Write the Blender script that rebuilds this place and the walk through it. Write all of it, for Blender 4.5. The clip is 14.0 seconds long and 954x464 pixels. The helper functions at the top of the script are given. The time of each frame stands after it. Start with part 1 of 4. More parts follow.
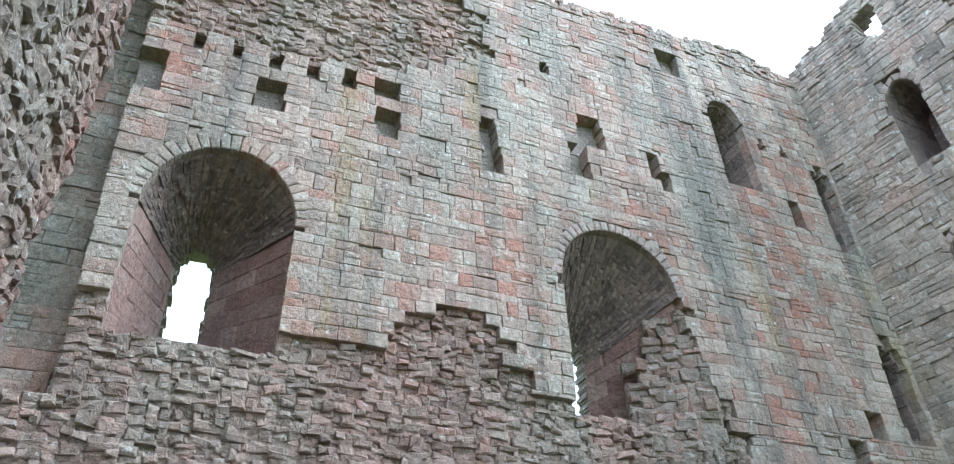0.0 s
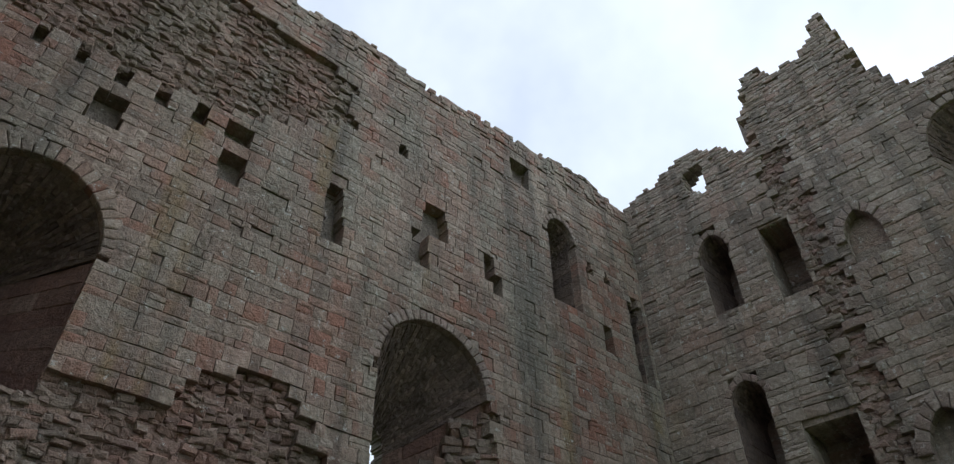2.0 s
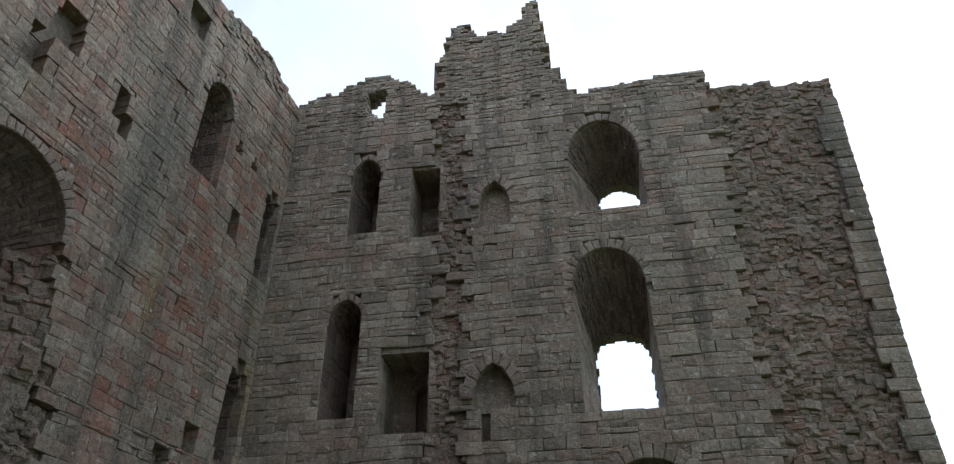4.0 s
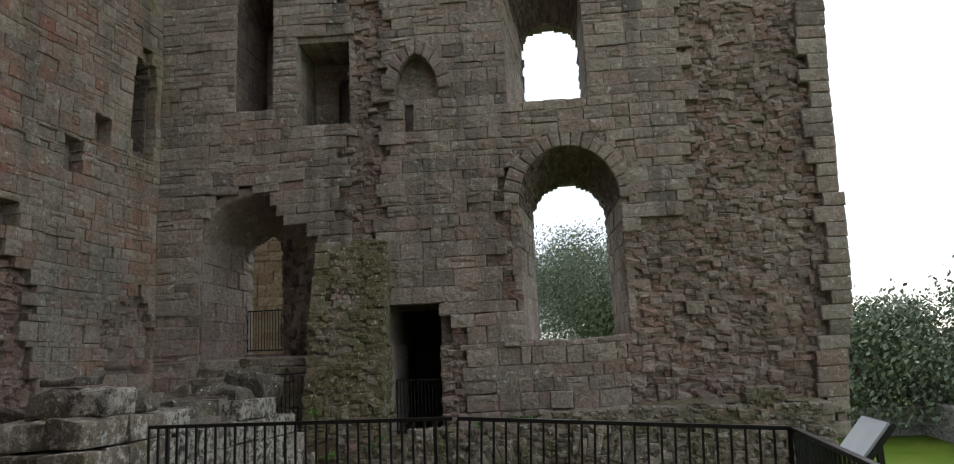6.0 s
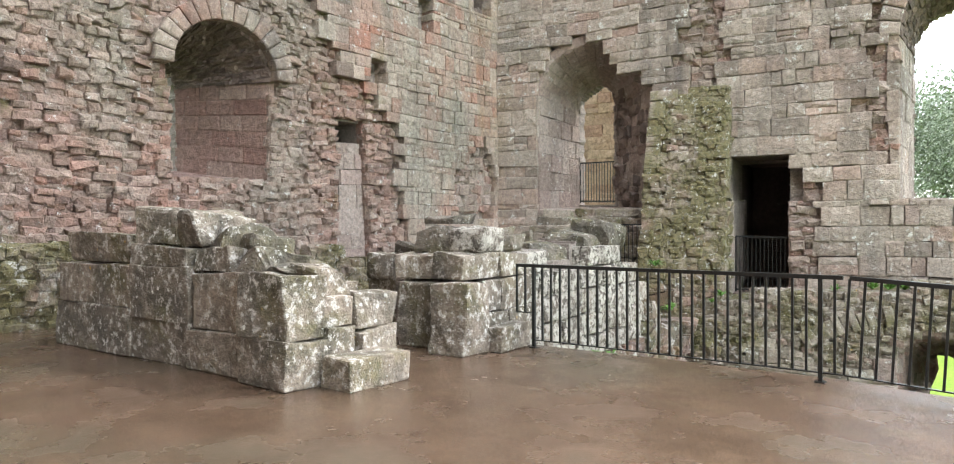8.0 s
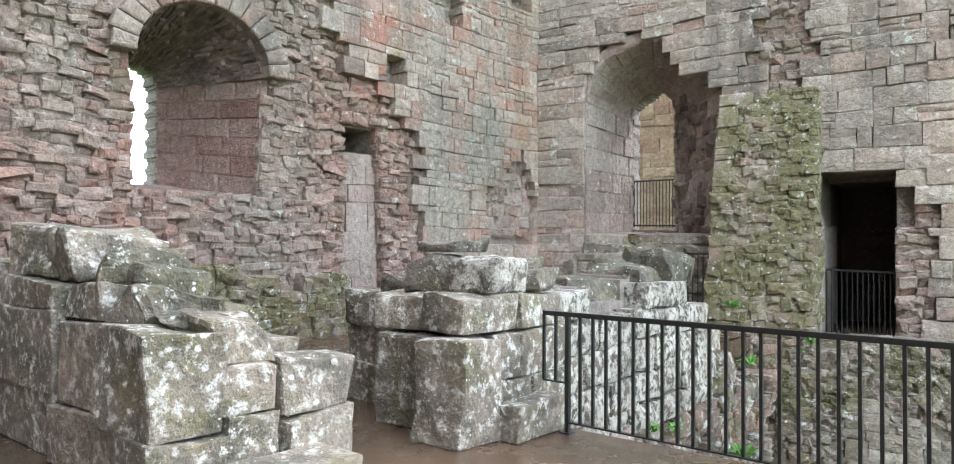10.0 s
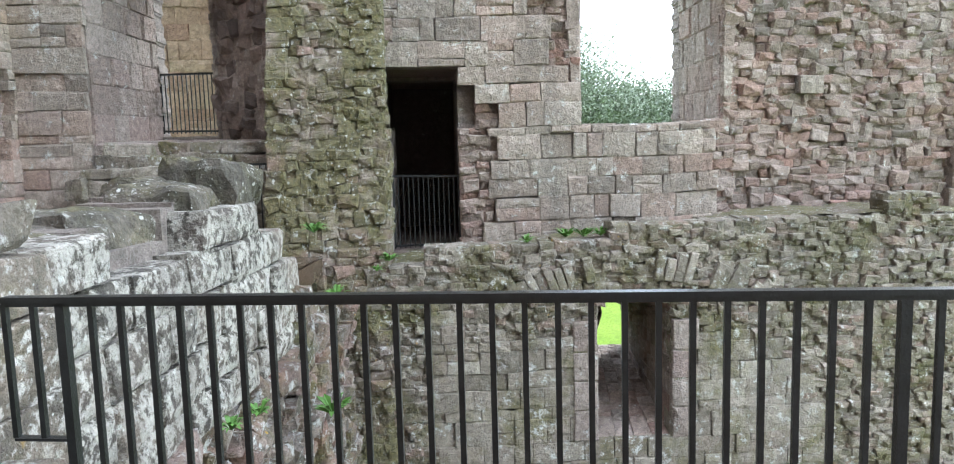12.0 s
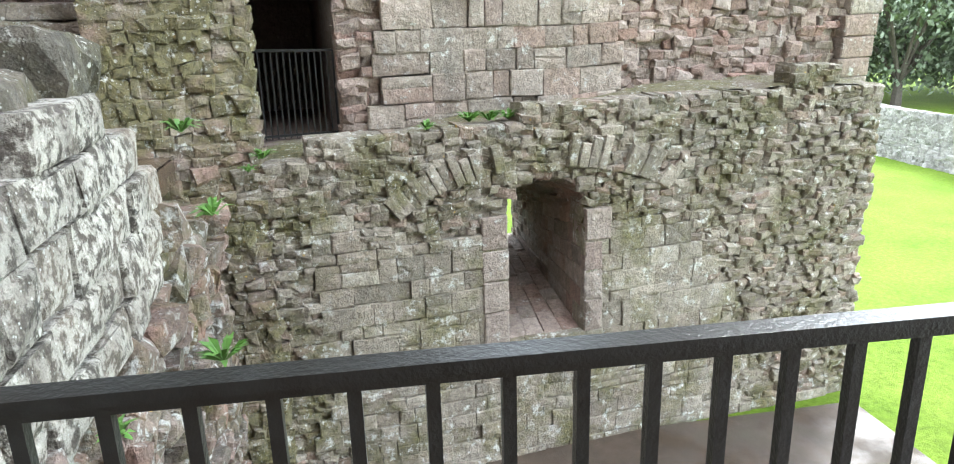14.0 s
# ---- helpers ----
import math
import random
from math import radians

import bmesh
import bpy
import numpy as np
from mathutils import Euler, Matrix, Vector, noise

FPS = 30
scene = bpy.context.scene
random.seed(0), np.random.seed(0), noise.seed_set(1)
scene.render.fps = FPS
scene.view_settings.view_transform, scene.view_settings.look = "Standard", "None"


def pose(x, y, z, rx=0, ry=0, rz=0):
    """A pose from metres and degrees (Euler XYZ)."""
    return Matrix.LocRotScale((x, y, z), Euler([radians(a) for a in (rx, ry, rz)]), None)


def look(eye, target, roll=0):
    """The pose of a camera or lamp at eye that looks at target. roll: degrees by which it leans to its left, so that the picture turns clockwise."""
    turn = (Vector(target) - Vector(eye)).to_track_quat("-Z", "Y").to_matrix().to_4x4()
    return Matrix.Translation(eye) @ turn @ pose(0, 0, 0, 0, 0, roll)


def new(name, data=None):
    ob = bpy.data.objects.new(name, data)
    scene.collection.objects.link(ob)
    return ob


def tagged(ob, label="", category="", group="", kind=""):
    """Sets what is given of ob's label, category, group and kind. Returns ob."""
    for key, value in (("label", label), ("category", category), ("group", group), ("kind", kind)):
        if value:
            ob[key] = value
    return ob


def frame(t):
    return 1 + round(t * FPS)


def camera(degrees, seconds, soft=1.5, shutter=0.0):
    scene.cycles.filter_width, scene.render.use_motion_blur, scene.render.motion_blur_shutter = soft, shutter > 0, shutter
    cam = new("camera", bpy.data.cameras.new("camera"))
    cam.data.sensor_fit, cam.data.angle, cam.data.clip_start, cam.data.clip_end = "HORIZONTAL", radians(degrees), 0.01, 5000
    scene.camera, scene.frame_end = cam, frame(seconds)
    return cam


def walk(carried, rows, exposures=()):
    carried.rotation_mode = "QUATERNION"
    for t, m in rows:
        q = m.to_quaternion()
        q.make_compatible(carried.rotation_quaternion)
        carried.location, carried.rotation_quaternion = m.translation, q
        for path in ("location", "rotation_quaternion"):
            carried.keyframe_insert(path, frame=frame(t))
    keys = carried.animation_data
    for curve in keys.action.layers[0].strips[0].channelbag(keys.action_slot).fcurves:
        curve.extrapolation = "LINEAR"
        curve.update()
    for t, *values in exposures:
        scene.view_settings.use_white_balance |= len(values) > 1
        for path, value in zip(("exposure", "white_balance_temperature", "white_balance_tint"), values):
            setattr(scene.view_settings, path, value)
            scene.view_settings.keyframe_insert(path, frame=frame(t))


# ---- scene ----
cam = camera(67.8, 14.0, soft=1.1)
ROWS = [
    (0, look((0.911, -3.162, 1.518), (-1.292, -2.135, 3.277), -1.75)),
    (0.5, look((0.853, -3.187, 1.588), (-1.106, -2.226, 3.646), -2.18)),
    (1, look((0.926, -3.220, 1.625), (-0.912, -2.369, 3.838), -1.43)),
    (1.5, look((0.866, -3.383, 1.605), (-1.022, -2.446, 3.740), -0.25)),
    (2, look((0.919, -3.025, 1.667), (-0.743, -1.541, 3.676), -0.69)),
    (2.5, look((1.282, -2.609, 1.579), (-0.010, -0.727, 3.526), -0.52)),
    (3, look((1.242, -2.357, 1.680), (0.288, -0.272, 3.615), -0.95)),
    (3.2, look((1.203, -2.309, 1.702), (0.341, -0.165, 3.615), -1.22)),
    (5.3, look((1.580, -1.738, 1.670), (1.059, 1.024, 2.718), -0.65)),
    (5.5, look((1.531, -1.727, 1.652), (1.033, 1.084, 2.574), -0.92)),
    (6, look((1.606, -1.708, 1.706), (1.039, 1.191, 2.230), -2.75)),
    (6.5, look((1.524, -1.686, 1.722), (0.691, 1.193, 1.856), -2.34)),
    (7, look((1.206, -1.657, 1.630), (-0.178, 1.004, 1.653), -1.92)),
    (7.2, look((1.107, -1.699, 1.616), (-0.530, 0.815, 1.604), -1.60)),
    (9.3, look((0.210, -0.141, 1.696), (-1.597, 2.253, 1.644), -0.01)),
    (9.5, look((-0.000, 0.200, 1.708), (-1.752, 2.636, 1.680), 0.38)),
    (10, look((-0.465, 0.945, 1.656), (-2.399, 3.238, 1.718), 0.36)),
    (10.5, look((-0.880, 1.496, 1.701), (-2.444, 4.056, 1.707), -0.16)),
    (11, look((-1.237, 2.231, 1.687), (-2.205, 5.070, 1.746), -0.19)),
    (11.5, look((-1.629, 2.860, 1.655), (-2.175, 5.807, 1.520), -0.47)),
    (12, look((-1.968, 3.480, 1.636), (-2.165, 6.455, 1.300), -1.63)),
    (12.5, look((-2.165, 3.976, 1.645), (-2.244, 6.945, 1.223), 0.42)),
    (13, look((-2.573, 4.390, 1.617), (-2.421, 7.331, 1.046), -0.71)),
    (13.5, look((-2.841, 4.809, 1.598), (-2.667, 7.708, 0.844), -0.24)),
    (14, look((-2.991, 5.219, 1.618), (-2.503, 8.05, 0.752), -1.54)),
]
EXPOSURES = [(0, 2.25, 5250, 5), (0.4, 1.7, 5300, 5), (0.75, 0.1, 5700, 7), (1.0, -0.35, 5900, 8), (1.6, -0.15, 5900, 8), (2.0, 0.15, 5950, 9), (3.2, 0.22, 5850, 9), (5.3, 0.5, 5950, 9), (6.0, 0.55, 6350, 10), (6.5, 1.5, 6500, 10),
             (7.0, 2.35, 6700, 10), (7.2, 2.5, 6650, 10), (9.3, 2.85, 6050, 8), (11, 2.85, 5650, 7), (12.5, 2.65, 5850, 8), (14, 3.05, 6050, 6)]
walk(cam, ROWS, EXPOSURES)

# ---------------------------------------------------------------- light: overcast sky, weak broad sun
world = bpy.data.worlds.new("world")
scene.world = world
world.use_nodes = True
wt = world.node_tree
wt.nodes.clear()
sky = wt.nodes.new("ShaderNodeTexSky")
sky.sky_type = "NISHITA"
sky.sun_disc = False
sky.sun_elevation, sky.sun_rotation = radians(42), radians(35)
b1 = wt.nodes.new("ShaderNodeBackground")
b1.inputs["Strength"].default_value = 0.05
cl = wt.nodes.new("ShaderNodeTexNoise")
cl.inputs["Scale"].default_value, cl.inputs["Detail"].default_value, cl.inputs["Roughness"].default_value = 2.2, 5, 0.55
cr = wt.nodes.new("ShaderNodeValToRGB")
cr.color_ramp.elements[0].position, cr.color_ramp.elements[0].color = 0.32, (0.55, 0.58, 0.61, 1)
cr.color_ramp.elements[1].position, cr.color_ramp.elements[1].color = 0.66, (0.93, 0.935, 0.94, 1)
b2 = wt.nodes.new("ShaderNodeBackground")
b2.inputs["Strength"].default_value = 0.95
both = wt.nodes.new("ShaderNodeAddShader")
wo = wt.nodes.new("ShaderNodeOutputWorld")
wt.links.new(sky.outputs[0], b1.inputs[0])
wt.links.new(cl.outputs["Fac"], cr.inputs[0])
wt.links.new(cr.outputs[0], b2.inputs[0])
wt.links.new(b1.outputs[0], both.inputs[0])
wt.links.new(b2.outputs[0], both.inputs[1])
wt.links.new(both.outputs[0], wo.inputs[0])
sun_data = bpy.data.lights.new("sun", "SUN")
sun_data.energy, sun_data.angle, sun_data.color = 0.8, radians(20), (1, 0.97, 0.92)
sun = new("sun", sun_data)
sun.matrix_world = look((20, 25, 30), (0, 0, 0))


# ---------------------------------------------------------------- materials
def material(name):
    m = bpy.data.materials.new(name)
    m.use_nodes = True
    m.node_tree.nodes.clear()
    nt = m.node_tree
    out = nt.nodes.new("ShaderNodeOutputMaterial")
    sh = nt.nodes.new("ShaderNodeBsdfPrincipled")
    nt.links.new(sh.outputs[0], out.inputs[0])
    return m, nt, sh


def noise_at(nt, scale, detail=4.0, rough=0.55, stretch=(1, 1, 1)):
    geo = nt.nodes.new("ShaderNodeNewGeometry")
    mp = nt.nodes.new("ShaderNodeMapping")
    mp.inputs["Scale"].default_value = stretch
    n = nt.nodes.new("ShaderNodeTexNoise")
    n.inputs["Scale"].default_value, n.inputs["Detail"].default_value, n.inputs["Roughness"].default_value = scale, detail, rough
    nt.links.new(geo.outputs["Position"], mp.inputs[0])
    nt.links.new(mp.outputs[0], n.inputs["Vector"])
    return n.outputs["Fac"]


def ramp(nt, fac, stops):
    r = nt.nodes.new("ShaderNodeValToRGB")
    e = r.color_ramp.elements
    while len(e) < len(stops):
        e.new(0.5)
    for el, (p, c) in zip(e, stops):
        el.position = p
        el.color = (c, c, c, 1) if isinstance(c, (int, float)) else (*c, 1)
    nt.links.new(fac, r.inputs[0])
    return r.outputs[0]


def mixed(nt, fac, a, b, mode="MIX"):
    m = nt.nodes.new("ShaderNodeMix")
    m.data_type, m.blend_type = "RGBA", mode
    for sock, v in ((m.inputs[0], fac), (m.inputs[6], a), (m.inputs[7], b)):
        if isinstance(v, (int, float)):
            sock.default_value = v
        elif isinstance(v, tuple):
            sock.default_value = (*v, 1)
        else:
            nt.links.new(v, sock)
    return m.outputs[2]


def maths(nt, op, a, b):
    m = nt.nodes.new("ShaderNodeMath")
    m.operation = op
    for sock, v in zip(m.inputs, (a, b)):
        if isinstance(v, (int, float)):
            sock.default_value = v
        else:
            nt.links.new(v, sock)
    return m.outputs[0]


def piece_random(nt):
    geo = nt.nodes.new("ShaderNodeNewGeometry")
    info = nt.nodes.new("ShaderNodeObjectInfo")
    s = maths(nt, "ADD", geo.outputs["Random Per Island"], info.outputs["Random"])
    return maths(nt, "FRACT", s, 0.0)


def bump(nt, sh, height, strength, distance):
    b = nt.nodes.new("ShaderNodeBump")
    b.inputs["Strength"].default_value, b.inputs["Distance"].default_value = strength, distance
    nt.links.new(height, b.inputs["Height"])
    nt.links.new(b.outputs[0], sh.inputs["Normal"])


def spots(nt, scale, lo, hi):
    """Round patches of lichen."""
    geo = nt.nodes.new("ShaderNodeNewGeometry")
    v = nt.nodes.new("ShaderNodeTexVoronoi")
    v.inputs["Scale"].default_value = scale
    nt.links.new(geo.outputs["Position"], v.inputs["Vector"])
    wob = maths(nt, "ADD", v.outputs["Distance"], maths(nt, "MULTIPLY", noise_at(nt, scale * 4, 4, 0.7), 0.35))
    return ramp(nt, wob, [(lo, 1.0), (hi, 0.0)])


def stone(name, palette, red=0.0, green=0.0, round_lichen=0.0, lichen=0.3, moss=0.0, streak=0.3, ochre=0.0, white=(0.62, 0.62, 0.57), rough=0.88, big=False, grain=5.5, dark=0.0, cover=0.2):
    """Weathered sandstone: a colour for each piece, stains, rain streaks, lichen and moss."""
    m, nt, sh = material(name)
    r = piece_random(nt)
    n = len(palette)
    col = ramp(nt, r, [(i / (n - 1), tuple(0.9 * v for v in c)) for i, c in enumerate(palette)])
    if red:
        patch = ramp(nt, noise_at(nt, 0.28, 3), [(0.36, 0.3 * red), (0.52, red)])
        own = ramp(nt, maths(nt, "FRACT", maths(nt, "MULTIPLY", r, 7.3), 0.0), [(0.3, 0.12), (0.62, 0.42), (0.76, 0.5), (0.8, 1.0)])
        col = mixed(nt, maths(nt, "MULTIPLY", patch, own), col, (0.34, 0.165, 0.115))
    if green:
        s = ramp(nt, noise_at(nt, 0.55, 5, 0.6, (1, 1, 0.3)), [(0.42, 0.0), (0.62, green)])
        col = mixed(nt, s, col, ramp(nt, noise_at(nt, 11, 5, 0.7), [(0.3, (0.17, 0.165, 0.125)), (0.7, (0.38, 0.375, 0.31))]))
    col = mixed(nt, 1.0, col, ramp(nt, noise_at(nt, 9, 7, 0.72), [(0.3, 0.62), (0.7, 1.3)]), "MULTIPLY")
    col = mixed(nt, 1.0, col, ramp(nt, noise_at(nt, 38, 3, 0.7), [(0.3, 0.8), (0.7, 1.18)]), "MULTIPLY")
    col = mixed(nt, 1.0, col, ramp(nt, noise_at(nt, 0.5, 3), [(0.3, 0.8), (0.7, 1.12)]), "MULTIPLY")
    if streak:
        s = ramp(nt, noise_at(nt, 1.3, 4, 0.6, (1, 1, 0.07)), [(0.5, 0.0), (0.72, streak)])
        col = mixed(nt, s, col, (0.085, 0.075, 0.066))
    if ochre:
        s = ramp(nt, noise_at(nt, 0.9, 3, 0.6, (1, 1, 0.06)), [(0.58, 0.0), (0.68, ochre)])
        s = maths(nt, "MULTIPLY", s, ramp(nt, noise_at(nt, 0.6, 5, 0.65), [(0.42, 0.0), (0.6, 1.0)]))
        col = mixed(nt, s, col, ramp(nt, noise_at(nt, 9, 4, 0.7), [(0.35, (0.17, 0.13, 0.06)), (0.65, (0.3, 0.21, 0.085))]))
    if moss:
        s = ramp(nt, noise_at(nt, 1.1, 6, 0.7), [(0.62 - 0.3 * moss, 0.0), (0.78 - 0.25 * moss, 0.85)])
        col = mixed(nt, s, col, ramp(nt, noise_at(nt, 14, 4), [(0.3, (0.06, 0.06, 0.022)), (0.7, (0.17, 0.15, 0.05))]))
    if dark:
        s = ramp(nt, noise_at(nt, 1.7, 7, 0.68), [(0.44, 0.0), (0.58, dark)])
        col = mixed(nt, s, col, ramp(nt, noise_at(nt, 18, 4), [(0.3, (0.03, 0.03, 0.025)), (0.7, (0.085, 0.08, 0.062))]))
    if lichen:
        s = ramp(nt, noise_at(nt, 3.2 if big else grain, 9, 0.72), [(0.66 - 0.22 * lichen, 0.0), (0.72 - 0.2 * lichen, 0.85)])
        s = maths(nt, "MULTIPLY", s, ramp(nt, noise_at(nt, 1.3, 4), [(0.36, cover), (0.56, 1.0)]))
        col = mixed(nt, s, col, ramp(nt, noise_at(nt, 20, 3), [(0.3, tuple(0.75 * v for v in white)), (0.7, white)]))
    if round_lichen:
        s = maths(nt, "MULTIPLY", spots(nt, 7, 0.3, 0.36), ramp(nt, noise_at(nt, 1.6, 3), [(0.42, 0.0), (0.6, round_lichen)]))
        col = mixed(nt, s, col, (0.66, 0.65, 0.59))
        s = maths(nt, "MULTIPLY", spots(nt, 17, 0.27, 0.33), ramp(nt, noise_at(nt, 2.2, 3), [(0.4, 0.0), (0.55, round_lichen)]))
        col = mixed(nt, s, col, (0.6, 0.6, 0.55))
        s = maths(nt, "MULTIPLY", spots(nt, 5.1, 0.22, 0.3), ramp(nt, noise_at(nt, 0.8, 3), [(0.58, 0.0), (0.66, 0.9)]))
        col = mixed(nt, s, col, (0.5, 0.3, 0.04))
    nt.links.new(col, sh.inputs["Base Color"])
    sh.inputs["Roughness"].default_value = rough
    h = maths(nt, "ADD", maths(nt, "MULTIPLY", noise_at(nt, 7, 5, 0.6), 1.4), maths(nt, "MULTIPLY", noise_at(nt, 32, 5, 0.7), 0.6))
    bump(nt, sh, h, 1.0, 0.06)
    return m


GREYPINK = [(0.26, 0.2, 0.16), (0.4, 0.315, 0.255), (0.47, 0.39, 0.31), (0.33, 0.245, 0.195), (0.53, 0.45, 0.365), (0.4, 0.27, 0.21)]
GREYBROWN = [(0.22, 0.18, 0.145), (0.35, 0.29, 0.235), (0.42, 0.355, 0.29), (0.29, 0.24, 0.195), (0.47, 0.405, 0.335), (0.36, 0.27, 0.22)]
RUBBLE = [(0.2, 0.16, 0.13), (0.34, 0.275, 0.23), (0.42, 0.345, 0.29), (0.27, 0.205, 0.17), (0.36, 0.235, 0.19)]
WEST = stone("west_sandstone", GREYPINK, red=0.95, green=0.7, lichen=0.34, streak=0.7, ochre=0.55)
NORTH = stone("north_sandstone", GREYBROWN, red=0.3, green=0.25, lichen=0.4, streak=0.75, ochre=0.35)
CORE = stone("rubble_core", RUBBLE, red=0.4, green=0.25, lichen=0.25, moss=0.08, streak=0.2)
WCORE = stone("west_core", [(0.2, 0.135, 0.11), (0.33, 0.235, 0.19), (0.4, 0.31, 0.25), (0.26, 0.185, 0.145), (0.36, 0.24, 0.19)], red=0.5, green=0.5, lichen=0.3, moss=0.05, streak=0.2)
TORN = stone("torn_red_rubble", [(0.16, 0.1, 0.08), (0.3, 0.19, 0.15), (0.36, 0.26, 0.2), (0.24, 0.14, 0.11), (0.33, 0.17, 0.125)], green=0.6, lichen=0.35, streak=0.2)
# Brown rubble darkened in colour to hold the shade of deep openings.
SHADED_RUBBLE = stone("shaded_rubble", [(0.12, 0.09, 0.075), (0.2, 0.15, 0.125), (0.26, 0.19, 0.155), (0.15, 0.115, 0.095)], lichen=0.1, streak=0)
MOSSY = stone("mossy_rubble", RUBBLE, lichen=0.4, moss=1.0, streak=0.1, round_lichen=0.6)
REDDISH = stone("red_ashlar", [(0.24, 0.135, 0.105), (0.31, 0.19, 0.15), (0.27, 0.17, 0.135), (0.35, 0.25, 0.2), (0.22, 0.12, 0.095)], lichen=0.08, streak=0.2)
LOWSTONE = stone("lower_sandstone", [(0.21, 0.185, 0.145), (0.33, 0.285, 0.225), (0.39, 0.345, 0.275), (0.28, 0.24, 0.19), (0.43, 0.385, 0.31)], red=0.08, lichen=0.5, moss=0.55, streak=0.35)
LEDGE = stone("ledge_rubble", [(0.19, 0.165, 0.13), (0.31, 0.265, 0.21), (0.38, 0.33, 0.265), (0.25, 0.21, 0.165), (0.33, 0.24, 0.19)], lichen=0.42, moss=0.5, streak=0.1, round_lichen=0.6)
PALE = stone("pale_ashlar", [(0.33, 0.27, 0.225), (0.4, 0.33, 0.28), (0.29, 0.225, 0.185), (0.37, 0.28, 0.24)], lichen=0.3, streak=0.2)
WARM = stone("warm_ashlar", [(0.42, 0.3, 0.2), (0.5, 0.38, 0.26), (0.36, 0.23, 0.155), (0.46, 0.35, 0.25)], lichen=0.1, streak=0.2)
DARKTOP = stone("dark_coping_stone", [(0.16, 0.135, 0.105), (0.24, 0.2, 0.155), (0.2, 0.17, 0.13)], lichen=0.4, moss=0.5, streak=0.2, round_lichen=1.0, dark=0.6, white=(0.58, 0.56, 0.5), grain=8)
WHITE = stone("lichened_stone", [(0.15, 0.125, 0.1), (0.2, 0.165, 0.13), (0.27, 0.215, 0.165), (0.17, 0.145, 0.115)], lichen=0.95, streak=0.3, round_lichen=0.8, white=(0.62, 0.58, 0.5), grain=9, cover=0.4, dark=0.6)
PIER = stone("pier_stone", [(0.24, 0.2, 0.155), (0.33, 0.275, 0.21), (0.39, 0.315, 0.24), (0.28, 0.235, 0.18)], lichen=0.62, moss=0.4, streak=0.45, round_lichen=1.0, white=(0.7, 0.67, 0.6), grain=9, dark=0.55, cover=0.12)
MORTAR = stone("mortar", [(0.24, 0.2, 0.17), (0.32, 0.27, 0.23)], lichen=0.2, streak=0.2)


def plain(name, color, rough, metal=0.0, vary=0.25, scale=8.0, bumps=0.3):
    m, nt, sh = material(name)
    col = mixed(nt, 1.0, color, ramp(nt, noise_at(nt, scale, 5, 0.6), [(0.3, 1 - vary), (0.7, 1 + vary)]), "MULTIPLY")
    nt.links.new(col, sh.inputs["Base Color"])
    sh.inputs["Roughness"].default_value, sh.inputs["Metallic"].default_value = rough, metal
    if bumps:
        bump(nt, sh, noise_at(nt, scale * 6, 4), bumps, 0.01)
    return m


IRON = plain("black_painted_iron", (0.012, 0.013, 0.013), 0.32, 0.0, 0.4, 14)
STEEL = plain("pale_panel", (0.55, 0.58, 0.6), 0.25, 0.0, 0.1, 3, 0.05)
LEAF = plain("leaf", (0.115, 0.145, 0.085), 0.6, 0, 0.45, 1.5, 0)
WEED = plain("weed_leaf", (0.09, 0.2, 0.03), 0.6, 0, 0.4, 6, 0)
BARK = plain("bark", (0.09, 0.075, 0.06), 0.9, 0, 0.3, 6)
DRYSTONE = stone("dry_stone", [(0.2, 0.19, 0.175), (0.34, 0.32, 0.3), (0.27, 0.255, 0.24), (0.4, 0.38, 0.36)], lichen=0.4, streak=0)


def wet_floor(name, a, b, gloss=(0.1, 0.5)):
    """Brown gravelly concrete, wet, with shallow puddles."""
    m, nt, sh = material(name)
    col = ramp(nt, noise_at(nt, 1.2, 7, 0.65), [(0.3, a), (0.7, b)])
    col = mixed(nt, 1.0, col, ramp(nt, noise_at(nt, 60, 3), [(0.3, 0.7), (0.7, 1.25)]), "MULTIPLY")
    col = mixed(nt, ramp(nt, noise_at(nt, 0.45, 4), [(0.5, 0.0), (0.65, 0.5)]), col, (0.075, 0.07, 0.045))
    nt.links.new(col, sh.inputs["Base Color"])
    rg = ramp(nt, noise_at(nt, 0.9, 5, 0.6), [(0.42, gloss[0]), (0.62, gloss[1])])
    nt.links.new(rg, sh.inputs["Roughness"])
    bump(nt, sh, maths(nt, "ADD", noise_at(nt, 45, 5, 0.7), noise_at(nt, 5, 4)), 0.4, 0.015)
    return m


FLOOR = wet_floor("wet_floor", (0.06, 0.036, 0.022), (0.125, 0.082, 0.053), (0.04, 0.42))
EARTH = wet_floor("wet_earth", (0.036, 0.024, 0.015), (0.068, 0.047, 0.031), (0.4, 0.9))


def lawn():
    m, nt, sh = material("lawn")
    col = ramp(nt, noise_at(nt, 0.35, 6, 0.6), [(0.3, (0.09, 0.15, 0.013)), (0.7, (0.14, 0.2, 0.026))])
    col = mixed(nt, 1.0, col, ramp(nt, noise_at(nt, 9, 5, 0.7), [(0.3, 0.65), (0.7, 1.25)]), "MULTIPLY")
    nt.links.new(col, sh.inputs["Base Color"])
    sh.inputs["Roughness"].default_value = 0.9
    sh.inputs["Specular IOR Level"].default_value = 0.1
    bump(nt, sh, noise_at(nt, 25, 5, 0.7), 0.8, 0.05)
    return m


